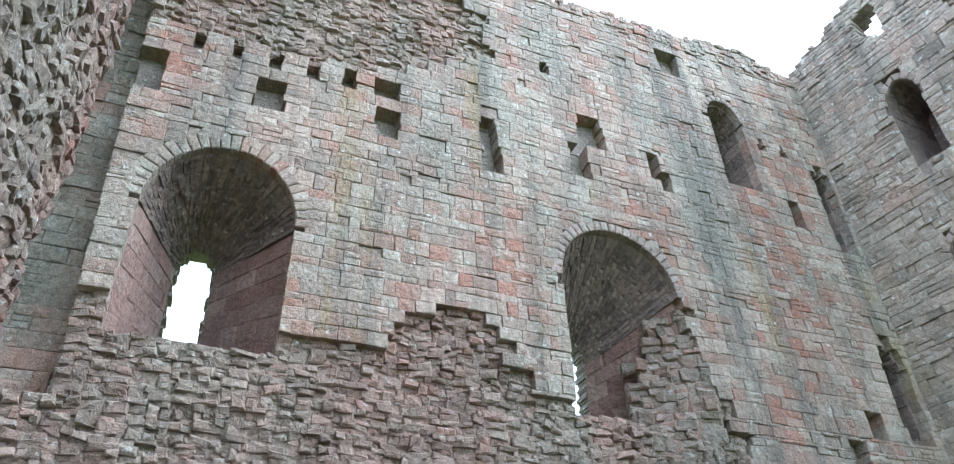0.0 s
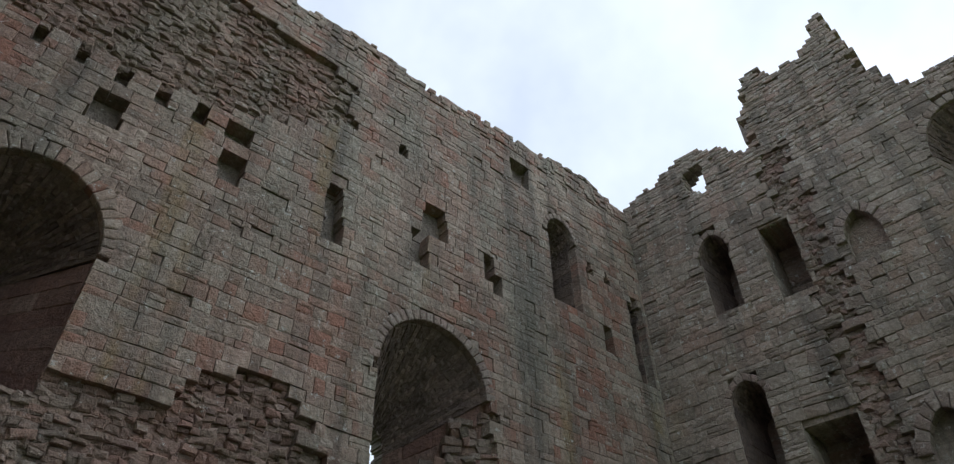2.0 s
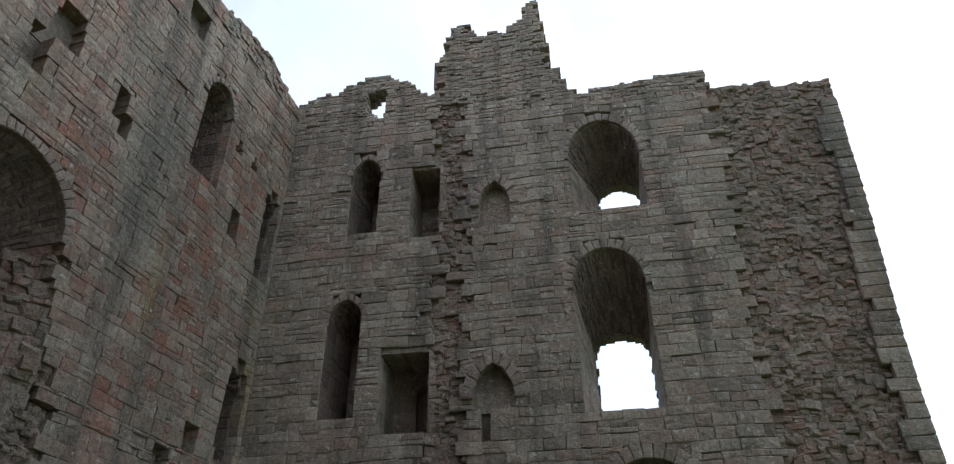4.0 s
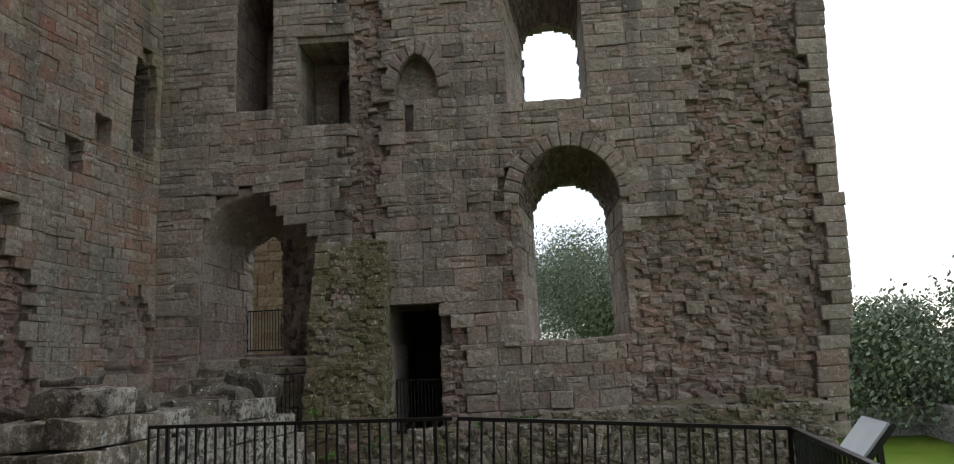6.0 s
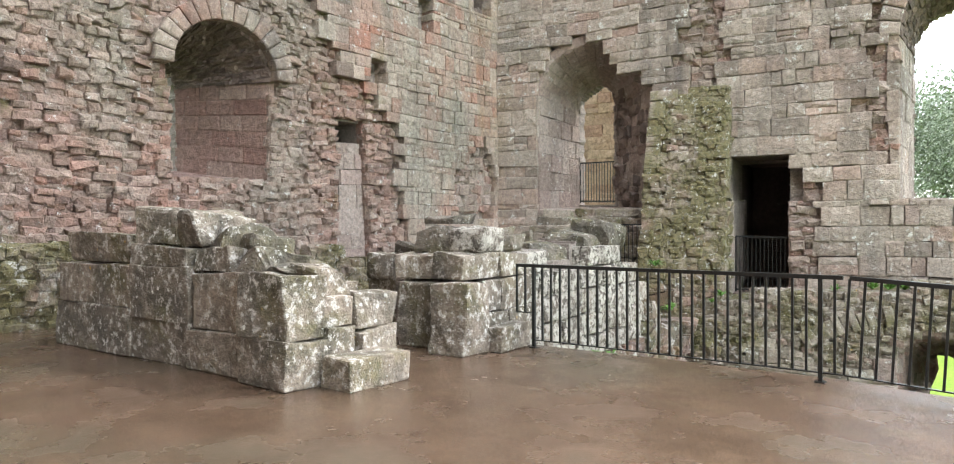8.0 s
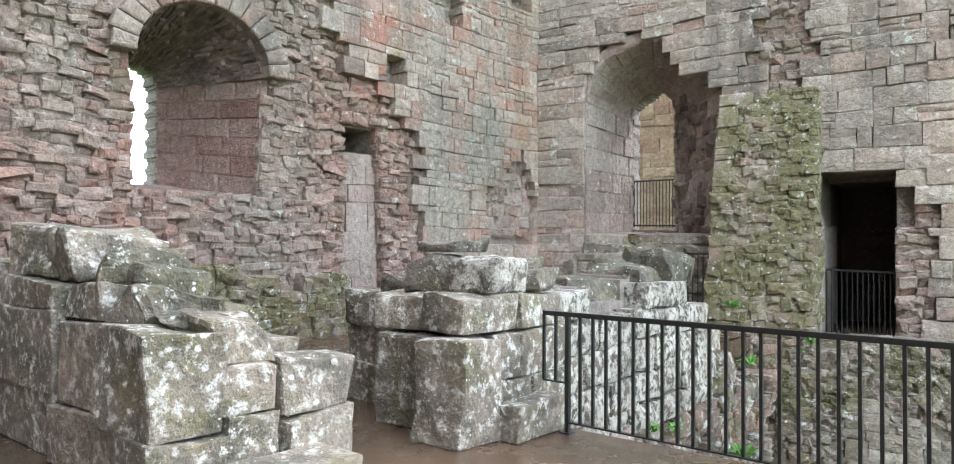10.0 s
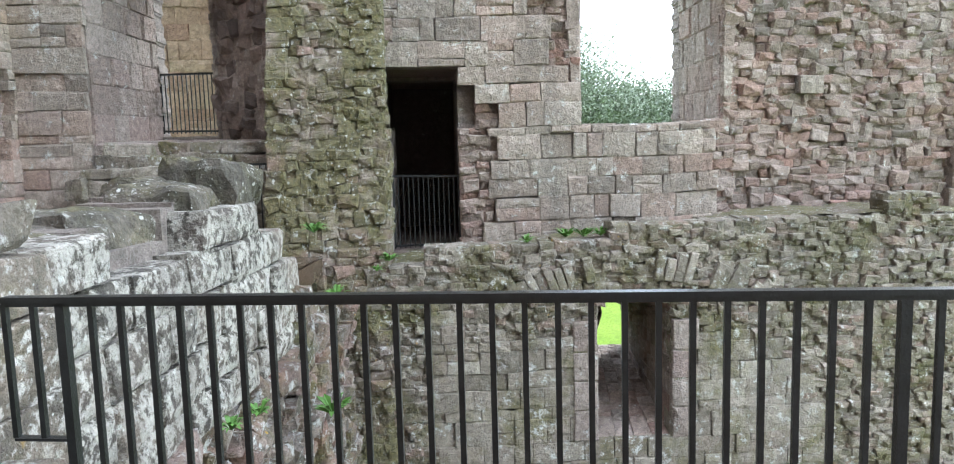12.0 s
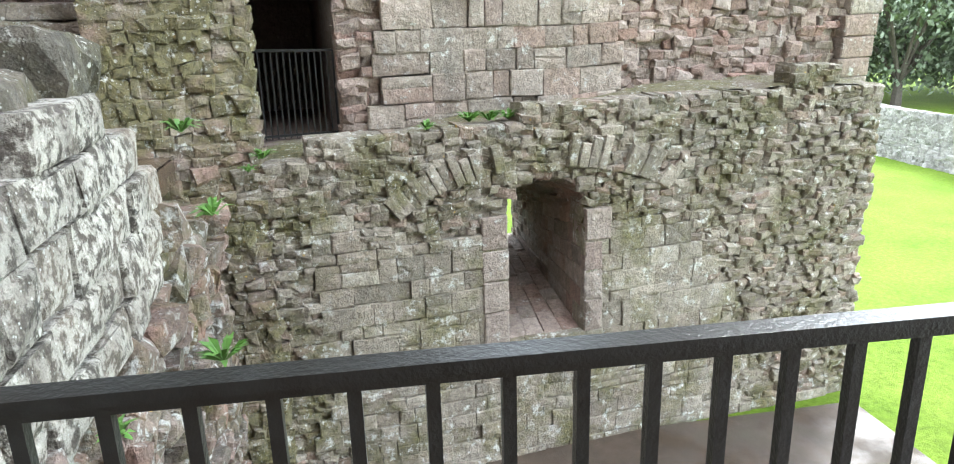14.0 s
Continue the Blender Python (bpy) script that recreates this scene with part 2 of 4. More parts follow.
LAWN = lawn()


# ---------------------------------------------------------------- mesh helpers
def mesh_of(name, verts, faces, mat, smooth=False):
    me = bpy.data.meshes.new(name)
    me.from_pydata([tuple(v) for v in verts], [], faces)
    me.materials.append(mat)
    if smooth:
        me.polygons.foreach_set("use_smooth", [True] * len(me.polygons))
    me.update()
    return me


class Pile:
    """Vertices and faces gathered for one mesh."""

    def __init__(self):
        self.v, self.f = [], []

    def add(self, verts, faces):
        k = len(self.v)
        self.v.extend(verts)
        self.f.extend([tuple(i + k for i in q) for q in faces])

    def box(self, lo, hi, m=None):
        pts = [Vector((x, y, z)) for z in (lo[2], hi[2]) for y in (lo[1], hi[1]) for x in (lo[0], hi[0])]
        if m:
            pts = [m @ p for p in pts]
        self.add(pts, [(0, 2, 3, 1), (4, 5, 7, 6), (0, 1, 5, 4), (2, 6, 7, 3), (0, 4, 6, 2), (1, 3, 7, 5)])


def put(name, pile, mat, parent=None, label="", kind="", smooth=False, **tags):
    ob = new(name, mesh_of(name, pile.v, pile.f, mat, smooth))
    ob.parent = parent
    return tagged(ob, label, kind=kind, **tags)


def empty(name, place, label, category="", group="", kind=""):
    ob = new(name)
    ob.location = place
    ob.empty_display_size = 0.2
    return tagged(ob, label, category, group, kind)


def child(name, pile, mat, parent, label="", kind="", smooth=False):
    """A part, whose vertices are given in the world, under a thing that stands at its own place."""
    ob = new(name, mesh_of(name, pile.v, pile.f, mat, smooth))
    ob.parent = parent
    base = parent.matrix_basis.copy()
    up = parent.parent
    while up:
        base = up.matrix_basis @ base
        up = up.parent
    ob.matrix_parent_inverse = base.inverted()
    return tagged(ob, label, kind=kind)


class Face:
    """A wall's face: u along it, v up, w into the wall."""

    def __init__(self, at, along, into):
        self.at, self.along, self.into = Vector(at), Vector(along), Vector(into).normalized()

    def __call__(self, u, v, w):
        v += 0.055 * noise.noise(Vector((u * 0.4, v * 0.3, 1.7))) + 0.02 * noise.noise(Vector((u * 1.5, v * 0.8, 5.2)))
        w += 0.06 * noise.noise(Vector((u * 0.45, v * 0.45, 9.1)))
        return self.at + self.along * u + Vector((0, 0, v)) + self.into * w


rng = random.Random(7)
BLOCK_FACES = [(8, 9, 12), (9, 10, 12), (10, 11, 12), (11, 8, 12), (4, 5, 9, 8), (5, 6, 10, 9), (6, 7, 11, 10), (7, 4, 8, 11),
               (0, 1, 5, 4), (1, 2, 6, 5), (2, 3, 7, 6), (3, 0, 4, 7)]


def block(face, u0, u1, v0, v1, front, back, bev=0.02, jit=0.012, pillow=0.012):
    """A dressed stone with worn arrises, as vertices."""
    bu, bv = min(bev, (u1 - u0) * 0.3), min(bev, (v1 - v0) * 0.3)
    j = lambda s=1.0: rng.uniform(-jit, jit) * s
    c = [(u0, v0), (u1, v0), (u1, v1), (u0, v1)]
    ins = [(u0 + bu, v0 + bv), (u1 - bu, v0 + bv), (u1 - bu, v1 - bv), (u0 + bu, v1 - bv)]
    vs = [face(u, v, back) for u, v in c]
    vs += [face(u + j(1.1), v + j(1.1), front + bev * 0.65 + abs(j(0.7))) for u, v in c]
    vs += [face(u + j(1.3), v + j(1.3), front + j()) for u, v in ins]
    vs.append(face((u0 + u1) / 2 + j(3), (v0 + v1) / 2 + j(2), front - pillow + j()))
    return vs


def rubble_stone(face, u0, u1, v0, v1, front, back):
    """A rough core stone, tilted and broken, as vertices."""
    s = min(u1 - u0, v1 - v0)
    j = lambda k=0.2: rng.uniform(-k, k) * s
    c = [(u0, v0), (u1, v0), (u1, v1), (u0, v1)]
    cu, cv = (u0 + u1) / 2, (v0 + v1) / 2
    tilt_u, tilt_v = rng.uniform(-0.22, 0.22), rng.uniform(-0.3, 0.1)
    turn = rng.gauss(0, 0.1)
    ct, st = math.cos(turn), math.sin(turn)
    spin = lambda u, v: (cu + (u - cu) * ct - (v - cv) * st, cv + (u - cu) * st + (v - cv) * ct)
    c = [spin(u + j(0.14), v + j(0.14)) for u, v in c]
    dep = lambda u, v: front + (u - cu) * tilt_u + (v - cv) * tilt_v
    vs = [face(u, v, back) for u, v in c]
    vs += [face(u + j(0.12), v + j(0.12), dep(u, v) + 0.28 * s + j(0.12)) for u, v in c]
    vs += [face(cu + (u - cu) * 0.78 + j(0.15), cv + (v - cv) * 0.74 + j(0.15), dep(u, v) + j(0.12)) for u, v in c]
    vs.append(face(cu + j(0.4), cv + j(0.4), front - 0.1 * s + j(0.1)))
    return vs


def two_centred(t):
    """Height, 0 to 1, of a pointed arch at t, 0 in the middle and 1 at the springing."""
    r = 1.45
    return math.sqrt(max(0.0, r * r - (t + r - 1) ** 2)) / math.sqrt(r * r - (r - 1) ** 2)


def two_centred_width(k):
    r = 1.45
    return math.sqrt(max(0.0, r * r - (k * math.sqrt(r * r - (r - 1) ** 2)) ** 2)) - (r - 1)


def arch(u0, u1, sill, spring, apex, grow=0.0, ragged=0.0, pointed=False):
    """The width of an arched opening at a height: v -> (u0, u1) or None."""
    def at(v):
        if v < sill - grow * 0.3 or v >= apex + grow:
            return None
        r = ragged * math.sin(v * 9.7 + u0 * 3) * 0.6 + ragged * math.sin(v * 23.1 + u0)
        if v <= spring:
            return u0 - grow + r, u1 + grow - r * 0.7
        k = (v - spring) / max(apex + grow - spring, 1e-3)
        half = (u1 - u0) / 2 + grow
        h = half * (max(0.0, two_centred_width(k)) if pointed else math.sqrt(max(0.0, 1 - k * k)))
        m = (u0 + u1) / 2
        return m - h + r, m + h - r * 0.7
    return at


def outline(points, ragged=0.0):
    """The width of a polygon at a height."""
    def at(v):
        us = []
        for (a, b), (c, d) in zip(points, points[1:] + points[:1]):
            if (b <= v) != (d <= v):
                us.append(a + (c - a) * (v - b) / (d - b))
        if len(us) < 2:
            return None
        r = ragged * (math.sin(v * 8.3 + us[0]) + math.sin(v * 21.7))
        return min(us) + r, max(us) - r * 0.8
    return at


def spans(u0, u1, v0, v1, openings):
    """What is left of (u0, u1) in a course once the openings are taken out."""
    left = [(u0, u1)]
    for o in openings:
        cuts = [c for c in (o(v0 + 0.02), o((v0 + v1) / 2), o(v1 - 0.02)) if c]
        if not cuts:
            continue
        a, b = min(c[0] for c in cuts), max(c[1] for c in cuts)
        nxt = []
        for p, q in left:
            if b <= p or a >= q:
                nxt.append((p, q))
            else:
                if a > p:
                    nxt.append((p, a))
                if b < q:
                    nxt.append((b, q))
        left = nxt
    return [(p, q) for p, q in left if q - p > 0.05]


def profile(points):
    def at(u):
        if u <= points[0][0]:
            return points[0][1]
        for (a, b), (c, d) in zip(points, points[1:]):
            if u <= c:
                return b + (d - b) * (u - a) / (c - a)
        return points[-1][1]
    return at


def inside(zones, u, v):
    for z in zones:
        s = z(v)
        if s and s[0] <= u <= s[1]:
            return True
    return False


def backing(face, u0, u1, v0, v1, openings, w0, w1, top=None, dv=0.3, right=None):
    """The body of a wall behind its facing, in courses."""
    p = Pile()
    v = v0
    while v < v1 - 1e-3:
        vt = min(v + dv, v1)
        ue = right(v) if right else u1
        for a, b in spans(u0, ue, v, vt, openings):
            n = max(1, int((b - a) / 0.8)) if top else 1
            run = None
            for i in range(n):
                p0, p1 = a + (b - a) * i / n, a + (b - a) * (i + 1) / n
                ok = top is None or vt <= top((p0 + p1) / 2) - 0.1
                if ok:
                    run = (run[0] if run else p0, p1)
                if run and (not ok or i == n - 1):
                    q = [face(u, vv, w) for w in (w0, w1) for u, vv in ((run[0], v), (run[1], v), (run[1], vt), (run[0], vt))]
                    p.add(q, [(0, 3, 2, 1), (4, 5, 6, 7), (0, 1, 5, 4), (1, 2, 6, 5), (2, 3, 7, 6), (3, 0, 4, 7)])
                    run = None
        v = vt
    return p


def core_fill(out, face, u0, u1, v0, v1, small, deep):
    """Rough core stones where a facing stone has gone."""
    mid = deep[0] + 0.72 * (deep[1] - deep[0])
    out.append(("rubble", block(face, u0 - 0.02, u1 + 0.02, v0 - 0.02, v1 + 0.02, mid + 0.12 * (deep[1] - deep[0]) * noise.noise(Vector((u0, v0, 6.0))), 0.5, 0.03, 0.03, 0.03), u0, v0))
    rows = max(1, round((v1 - v0) / small[0] + rng.uniform(-0.4, 0.4)))
    vs = sorted([v0, v1] + [v0 + (v1 - v0) * (k + rng.uniform(-0.25, 0.25)) / rows for k in range(1, rows)])
    for a, b in zip(vs, vs[1:]):
        u = u0
        while u < u1 - 0.01:
            ut = u + small[1] * rng.uniform(0.5, 1.5)
            if u1 - ut < small[1] * 0.35:
                ut = u1
            m, mv = (u + ut) / 2, (a + b) / 2
            e = rng.uniform(0.0, 0.03)
            fr = deep[0] + (deep[1] - deep[0]) * (0.5 * rng.random() + 0.5 * (0.5 + 0.5 * noise.noise(Vector((m * 0.9, mv * 0.9, 3.1)))))
            out.append(("rubble", rubble_stone(face, u - e, ut + e, a - e, b + e, fr, 0.5), m, mv))
            u = ut


def lay(face, u0, u1, v0, v1, openings, rubble=(), top=None, height=0.33, length=0.6, proud=0.03, right=None, small=(0.2, 0.3), deep=(-0.02, 0.28), gone=0.0, joint=0.004, worn=(0.008, 0.02), breaks=()):
    """Courses of stones: a list of (kind, vertices, u, v)."""
    out = []
    v = v0
    while v < v1:
        h = height * rng.choice((0.62, 0.8, 0.95, 1.05, 1.2, 1.4)) * rng.uniform(0.94, 1.06)
        vt = min(v + h, v1)
        for bed_line in breaks:
            if v + 0.07 < bed_line < vt + 0.07:
                vt = bed_line
        ue = right(v) if right else u1
        for a, b in spans(u0, ue, v, vt, openings):
            u = a
            while u < b - 0.02:
                w = length * rng.choice((0.55, 0.75, 0.9, 1.0, 1.15, 1.5)) * rng.uniform(0.85, 1.15)
                ut = u + w
                if b - ut < length * 0.4:
                    ut = b
                m, mv = (u + ut) / 2, (v + vt) / 2
                if inside(rubble, m, mv) and (top is None or mv < top(m) + 0.1):
                    core_fill(out, face, u, ut, v, vt, small, deep)
                elif (top is None or mv < top(m) + rng.uniform(-0.12, 0.12)) and not inside(rubble, m, mv) and rng.random() >= gone:
                    fr = -rng.uniform(0, proud) if rng.random() < 0.93 else rng.uniform(0, 0.05)
                    cut = [v, vt]
                    if rng.random() < 0.14 and vt - v > 0.22:
                        cut = [v, v + (vt - v) * rng.uniform(0.35, 0.6), vt]
                    for c0, c1 in zip(cut, cut[1:]):
                        out.append(("stone", block(face, u + joint / 2, ut - joint / 2, c0 + joint / 2, c1 - joint / 2, fr + rng.uniform(-0.008, 0.008), 0.45, rng.uniform(*worn), jit=worn[1] * 0.55), m, (c0 + c1) / 2))
                u = ut
        v = vt
    return out


def build_masonry(parent, pieces, mat, rubble_mat, near=None, most=290, label="coursed sandstone facing"):
    """The pieces in the near stretch become stones of their own; the rest is joined."""
    far, rub, n = Pile(), Pile(), 0
    for kind, vs, u, v in pieces:
        if kind == "rubble":
            rub.add(vs, BLOCK_FACES)
        elif near and n < most and near[0] <= u <= near[1] and near[2] <= v <= near[3]:
            p = Pile()
            p.add(vs, BLOCK_FACES)
            put("stone", p, mat, parent)
            n += 1
        else:
            far.add(vs, BLOCK_FACES)
    if far.v:
        put("masonry", far, mat, parent, label, kind="stuff")
    if rub.v:
        put("rubble_core", rub, rubble_mat, parent, "broken rubble core of the wall", kind="stuff")


def arch_points(u0, u1, sill, spring, apex, pointed=False, jamb=5, crown=14, floor=5):
    pts = [(u0, sill + (spring - sill) * i / jamb) for i in range(jamb)]
    m, h = (u0 + u1) / 2, (u1 - u0) / 2
    for i in range(crown + 1):
        a = math.pi * (1 - i / crown)
        c, s = math.cos(a), math.sin(a)
        if pointed:
            pts.append((m + h * c, spring + (apex - spring) * two_centred(abs(c))))
        else:
            pts.append((m + h * c, spring + (apex - spring) * s))
    pts += [(u1, spring - (spring - sill) * i / jamb) for i in range(1, jamb)]
    pts += [(u1 - (u1 - u0) * i / floor, sill) for i in range(floor)]
    return pts


def embrasure(face, inner, outer, depth, steps=4, start=0.1, pointed=False, rough=0.03, dens=1, part=""):
    """Stones that line an opening, from its inner arch to its outer one."""
    p = Pile()
    kw = dict(pointed=pointed, jamb=6 * dens, crown=16 * dens, floor=4)
    A, B = arch_points(*inner, **kw), arch_points(*outer, **kw)
    n = len(A)
    mu = (inner[0] + inner[1]) / 2
    mv = (inner[2] + inner[4]) / 2
    for k in range(n):
        k2 = (k + 1) % n
        crown = 6 * dens <= k < 6 * dens + 16 * dens
        if (part == "jamb" and crown) or (part == "vault" and not crown):
            continue
        off = 0.5 * (k % 2)
        cuts = [0.0] + [min(1.0, max(0.0, (i + off + rng.uniform(-0.15, 0.15)) / steps)) for i in range(1, steps)] + [1.0]
        for s0, s1 in zip(cuts, cuts[1:]):
            if s1 - s0 < 0.03:
                continue
            def at(i, s, push):
                u = A[i][0] + (B[i][0] - A[i][0]) * s
                v = A[i][1] + (B[i][1] - A[i][1]) * s
                du, dv = u - mu, v - mv
                d = math.hypot(du, dv) or 1
                return face(u + du / d * push, v + dv / d * push, start + (depth - start) * s)
            pr = -rng.uniform(0, rough)
            g = min(0.012, (s1 - s0) * 0.15)
            vs = [at(k, s0, 0.25), at(k2, s0, 0.25), at(k2, s1, 0.25), at(k, s1, 0.25)]
            vs += [at(k, s0, 0.015), at(k2, s0, 0.015), at(k2, s1, 0.015), at(k, s1, 0.015)]
            q = [Vector(x) for x in (at(k, s0 + g, pr), at(k2, s0 + g, pr), at(k2, s1 - g, pr), at(k, s1 - g, pr))]
            c = sum(q, Vector()) / 4
            q = [c + (x - c) * 0.92 + Vector((rng.uniform(-1, 1), rng.uniform(-1, 1), rng.uniform(-1, 1))) * rough * 0.25 for x in q]
            vs += q + [c + Vector((rng.uniform(-1, 1), rng.uniform(-1, 1), rng.uniform(-1, 1))) * rough * 0.3]
            p.add(vs, BLOCK_FACES)
    return p


def voussoirs(parent, face, u0, u1, spring, apex, ring, mat, n=19, pointed=False, proud=0.025, deep=0.4, a0=0.0, a1=1.0, start=0):
    """The ring of wedge stones round an arch, each a stone of its own."""
    m, h = (u0 + u1) / 2, (u1 - u0) / 2
    r = apex - spring
    def at(s, k, w):
        a = math.pi * (1 - s)
        c, t = math.cos(a), math.sin(a)
        if pointed:
            return face(m + (h + k) * c, spring + (r + k * 1.2) * two_centred(abs(c)), w)
        return face(m + (h + k) * c, spring + (r + k) * t, w)
    for i in range(n):
        s0, s1 = (i + 0.04) / n, (i + 0.96) / n
        if s0 < a0 or s1 > a1:
            continue
        k1 = ring * rng.uniform(0.88, 1.08)
        fr = -proud * rng.uniform(0.3, 1)
        e = 0.12 / n
        p = Pile()
        vs = [at(s, k, deep) for s, k in ((s0, 0), (s1, 0), (s1, k1), (s0, k1))]
        vs += [at(s, k, fr + 0.02) for s, k in ((s0, 0), (s1, 0), (s1, k1), (s0, k1))]
        vs += [at(s, k, fr) for s, k in ((s0 + e, 0.02), (s1 - e, 0.02), (s1 - e, k1 - 0.02), (s0 + e, k1 - 0.02))]
        vs.append(at((s0 + s1) / 2, k1 / 2, fr - 0.008))
        p.add(vs, BLOCK_FACES)
        put("voussoir", p, mat, parent)


# ---------------------------------------------------------------- plan
GROUND = -5.6
WESTF = Face((-11.44, 0, 0), (0.036, 1, 0), (-1, 0.036, 0))
NORTHF = Face((0, 17.01, 0), (1, 0.125, 0), (-0.125, 1, 0))
LOWF = Face((0, 15.55, 0), (1, 0.125, 0), (-0.125, 1, 0))
SOUTHF = Face((0, -5.7, 0), (1, 0, 0), (0, -1, 0))

# ---------------------------------------------------------------- west wall
west_top = profile([(-8, 23.2), (-4.6, 22.9), (-3.4, 22.5), (-1.3, 22.1), (0.85, 21.85), (3.5, 22.2), (5.4, 21.7), (8.4, 21.9), (10.5, 21.9), (12.4, 22.3), (13.5, 22.4), (14.7, 21.8), (16, 21.8)])
W1, W1O = (-4.6, -1.58, 7.55, 10.45, 12.1), (-3.8, -2.97, 8.2, 10.4, 10.98)
W2, W2O = (4.75, 8.0, 7.2, 10.6, 12.25), (5.7, 6.57, 7.6, 9.6, 10.3)
W3, W3O = (5.76, 8.0, 2.5, 4.6, 5.6), (6.3, 7.14, 2.75, 4.6, 5.0)
WA, WAO = (10.95, 12.25, 15.2, 18.2, 19.05), (11.3, 11.9, 15.6, 17.6, 18.2)
WS1, WS2 = (14.75, 15.45, 13.9, 16.4, 17.0), (14.6, 15.4, 7.8, 9.8, 10.45)
NICHE = (9.72, 10.62, 0.0, 4.0)
west_open = [arch(*W1, grow=0.0), arch(*W2), arch(*W3), arch(*WA), arch(*WS1, ragged=0.06), arch(*WS2, ragged=0.06),
             outline([(NICHE[0], NICHE[2]), (NICHE[1] + 0.2, NICHE[2]), (NICHE[1], NICHE[3]), (NICHE[0], NICHE[3])]),
             outline([(13.8, 2.0), (15.5, 2.0), (15.55, 2.9), (15.1, 3.8), (14.6, 3.7), (14.2, 3.1), (13.8, 3.1)], 0.06),
             outline([(13.2, 7.66), (13.78, 7.66), (13.78, 8.0), (13.2, 8.0)]),
             outline([(7.9, 7.0), (8.75, 7.0), (8.45, 8.4), (8.25, 9.6), (7.9, 10.0)], 0.06),
             outline([(-7.3, 6.5), (-5.0, 6.5), (-5.3, 11), (-5.65, 16.5), (-5.9, 18.6), (-7.3, 18.8)])]
for y, z, w, h in ((-4.4, 15.12, 0.34, 0.3), (-3.52, 15.1, 0.3, 0.28), (-2.62, 15.1, 0.34, 0.28), (-1.7, 15.13, 0.3, 0.28), (-0.8, 15.1, 0.36, 0.3), (0.17, 15.3, 0.75, 0.42),
                   (-2.6, 14.0, 0.7, 0.72), (0.25, 14.1, 0.62, 0.72), (-5.2, 13.9, 0.6, 0.7), (2.95, 14.7, 0.5, 0.7), (3.05, 13.8, 0.55, 0.7), (6.2, 15.8, 0.85, 0.65), (5.7, 14.5, 0.6, 0.9),
                   (8.2, 15.2, 0.4, 0.7), (8.5, 14.5, 0.4, 0.6), (12.85, 17.3, 0.32, 0.36), (13.75, 17.4, 0.3, 0.3), (13.4, 14.6, 0.4, 0.9), (9.8, 20.3, 0.9, 0.7), (10.85, 18.2, 0.24, 0.2),
                   (-5.2, 17.2, 0.5, 0.6), (4.9, 18.0, 0.25, 0.22), (13.4, 5.2, 0.0, 0.0), (10.9, 5.2, 0.5, 0.42), (12.6, 7.0, 0.6, 0.6)):
    if w:
        west_open.append(outline([(y - w / 2, z - h / 2), (y + w / 2, z - h / 2), (y + w / 2 - 0.05, z + h / 2), (y - w / 2 + 0.04, z + h / 2)], 0.035))
west_deep = west_open[:7] + west_open[9:11]
west_rubble = [outline([(-5.5, 15.5), (-5.4, 17.3), (-4.2, 19.3), (-1, 20.4), (3, 19.7), (3.1, 17.9), (0.4, 16.0), (-2, 15.6)], 0.1),
               outline([(-7, -0.2), (12, -0.2), (11.6, 4.0), (9.4, 5.2), (9.0, 7.4), (3.9, 6.9), (2.75, 9.25), (1.2, 9.1), (0.1, 7.3), (-1.5, 7.35), (-5, 7.45), (-7, 8)], 0.12),
               outline([(8.0, 7.0), (9.0, 7.0), (8.6, 8.6), (8.3, 10.2), (8.0, 10.4)], 0.08),
               outline([(-6, 6), (-4.7, 6), (-4.7, 8.4), (-6, 8.4)], 0.1)]
wall_west = put("wall_west", backing(WESTF, -8, 15.75, -0.5, 22.6, west_deep, 0.42, 2.5, west_top), MORTAR, None,
                "tall ruined castle wall of pink-grey sandstone with arched windows", "structure", category="wall")
put("outer_skin", backing(WESTF, -8, 15.75, -0.5, 22.6, [arch(*W1O, ragged=0.07), arch(*W2O, ragged=0.06), arch(*W3O, ragged=0.05)], 2.5, 3.0, west_top, dv=0.06), MORTAR, wall_west)
# vaults and the small windows' jambs carry their shade in the stone colour
for inn, out, d, mat, lab in ((W1, W1O, 2.55, REDDISH, "red ashlar jambs of a deep window"), (W2, W2O, 2.55, REDDISH, ""), (W3, W3O, 2.55, REDDISH, ""), (WA, WAO, 2.45, SHADED_RUBBLE, ""),
                              (WS1, (14.9, 15.3, 14.1, 16.2, 16.7), 2.4, SHADED_RUBBLE, ""), (WS2, (14.8, 15.25, 8.0, 9.7, 10.2), 2.4, SHADED_RUBBLE, "")):
    put("embrasure_lining", embrasure(WESTF, inn, out, d, rough=0.03, start=0.32, part="jamb"), mat, wall_west, lab, kind="stuff")
    put("vault", embrasure(WESTF, inn, out, d, rough=0.07, start=0.2, dens=2 if inn in (W1, W2, W3) else 1, steps=8, part="vault"), SHADED_RUBBLE, wall_west, "rubble vault with shade put into its colour", kind="stuff")
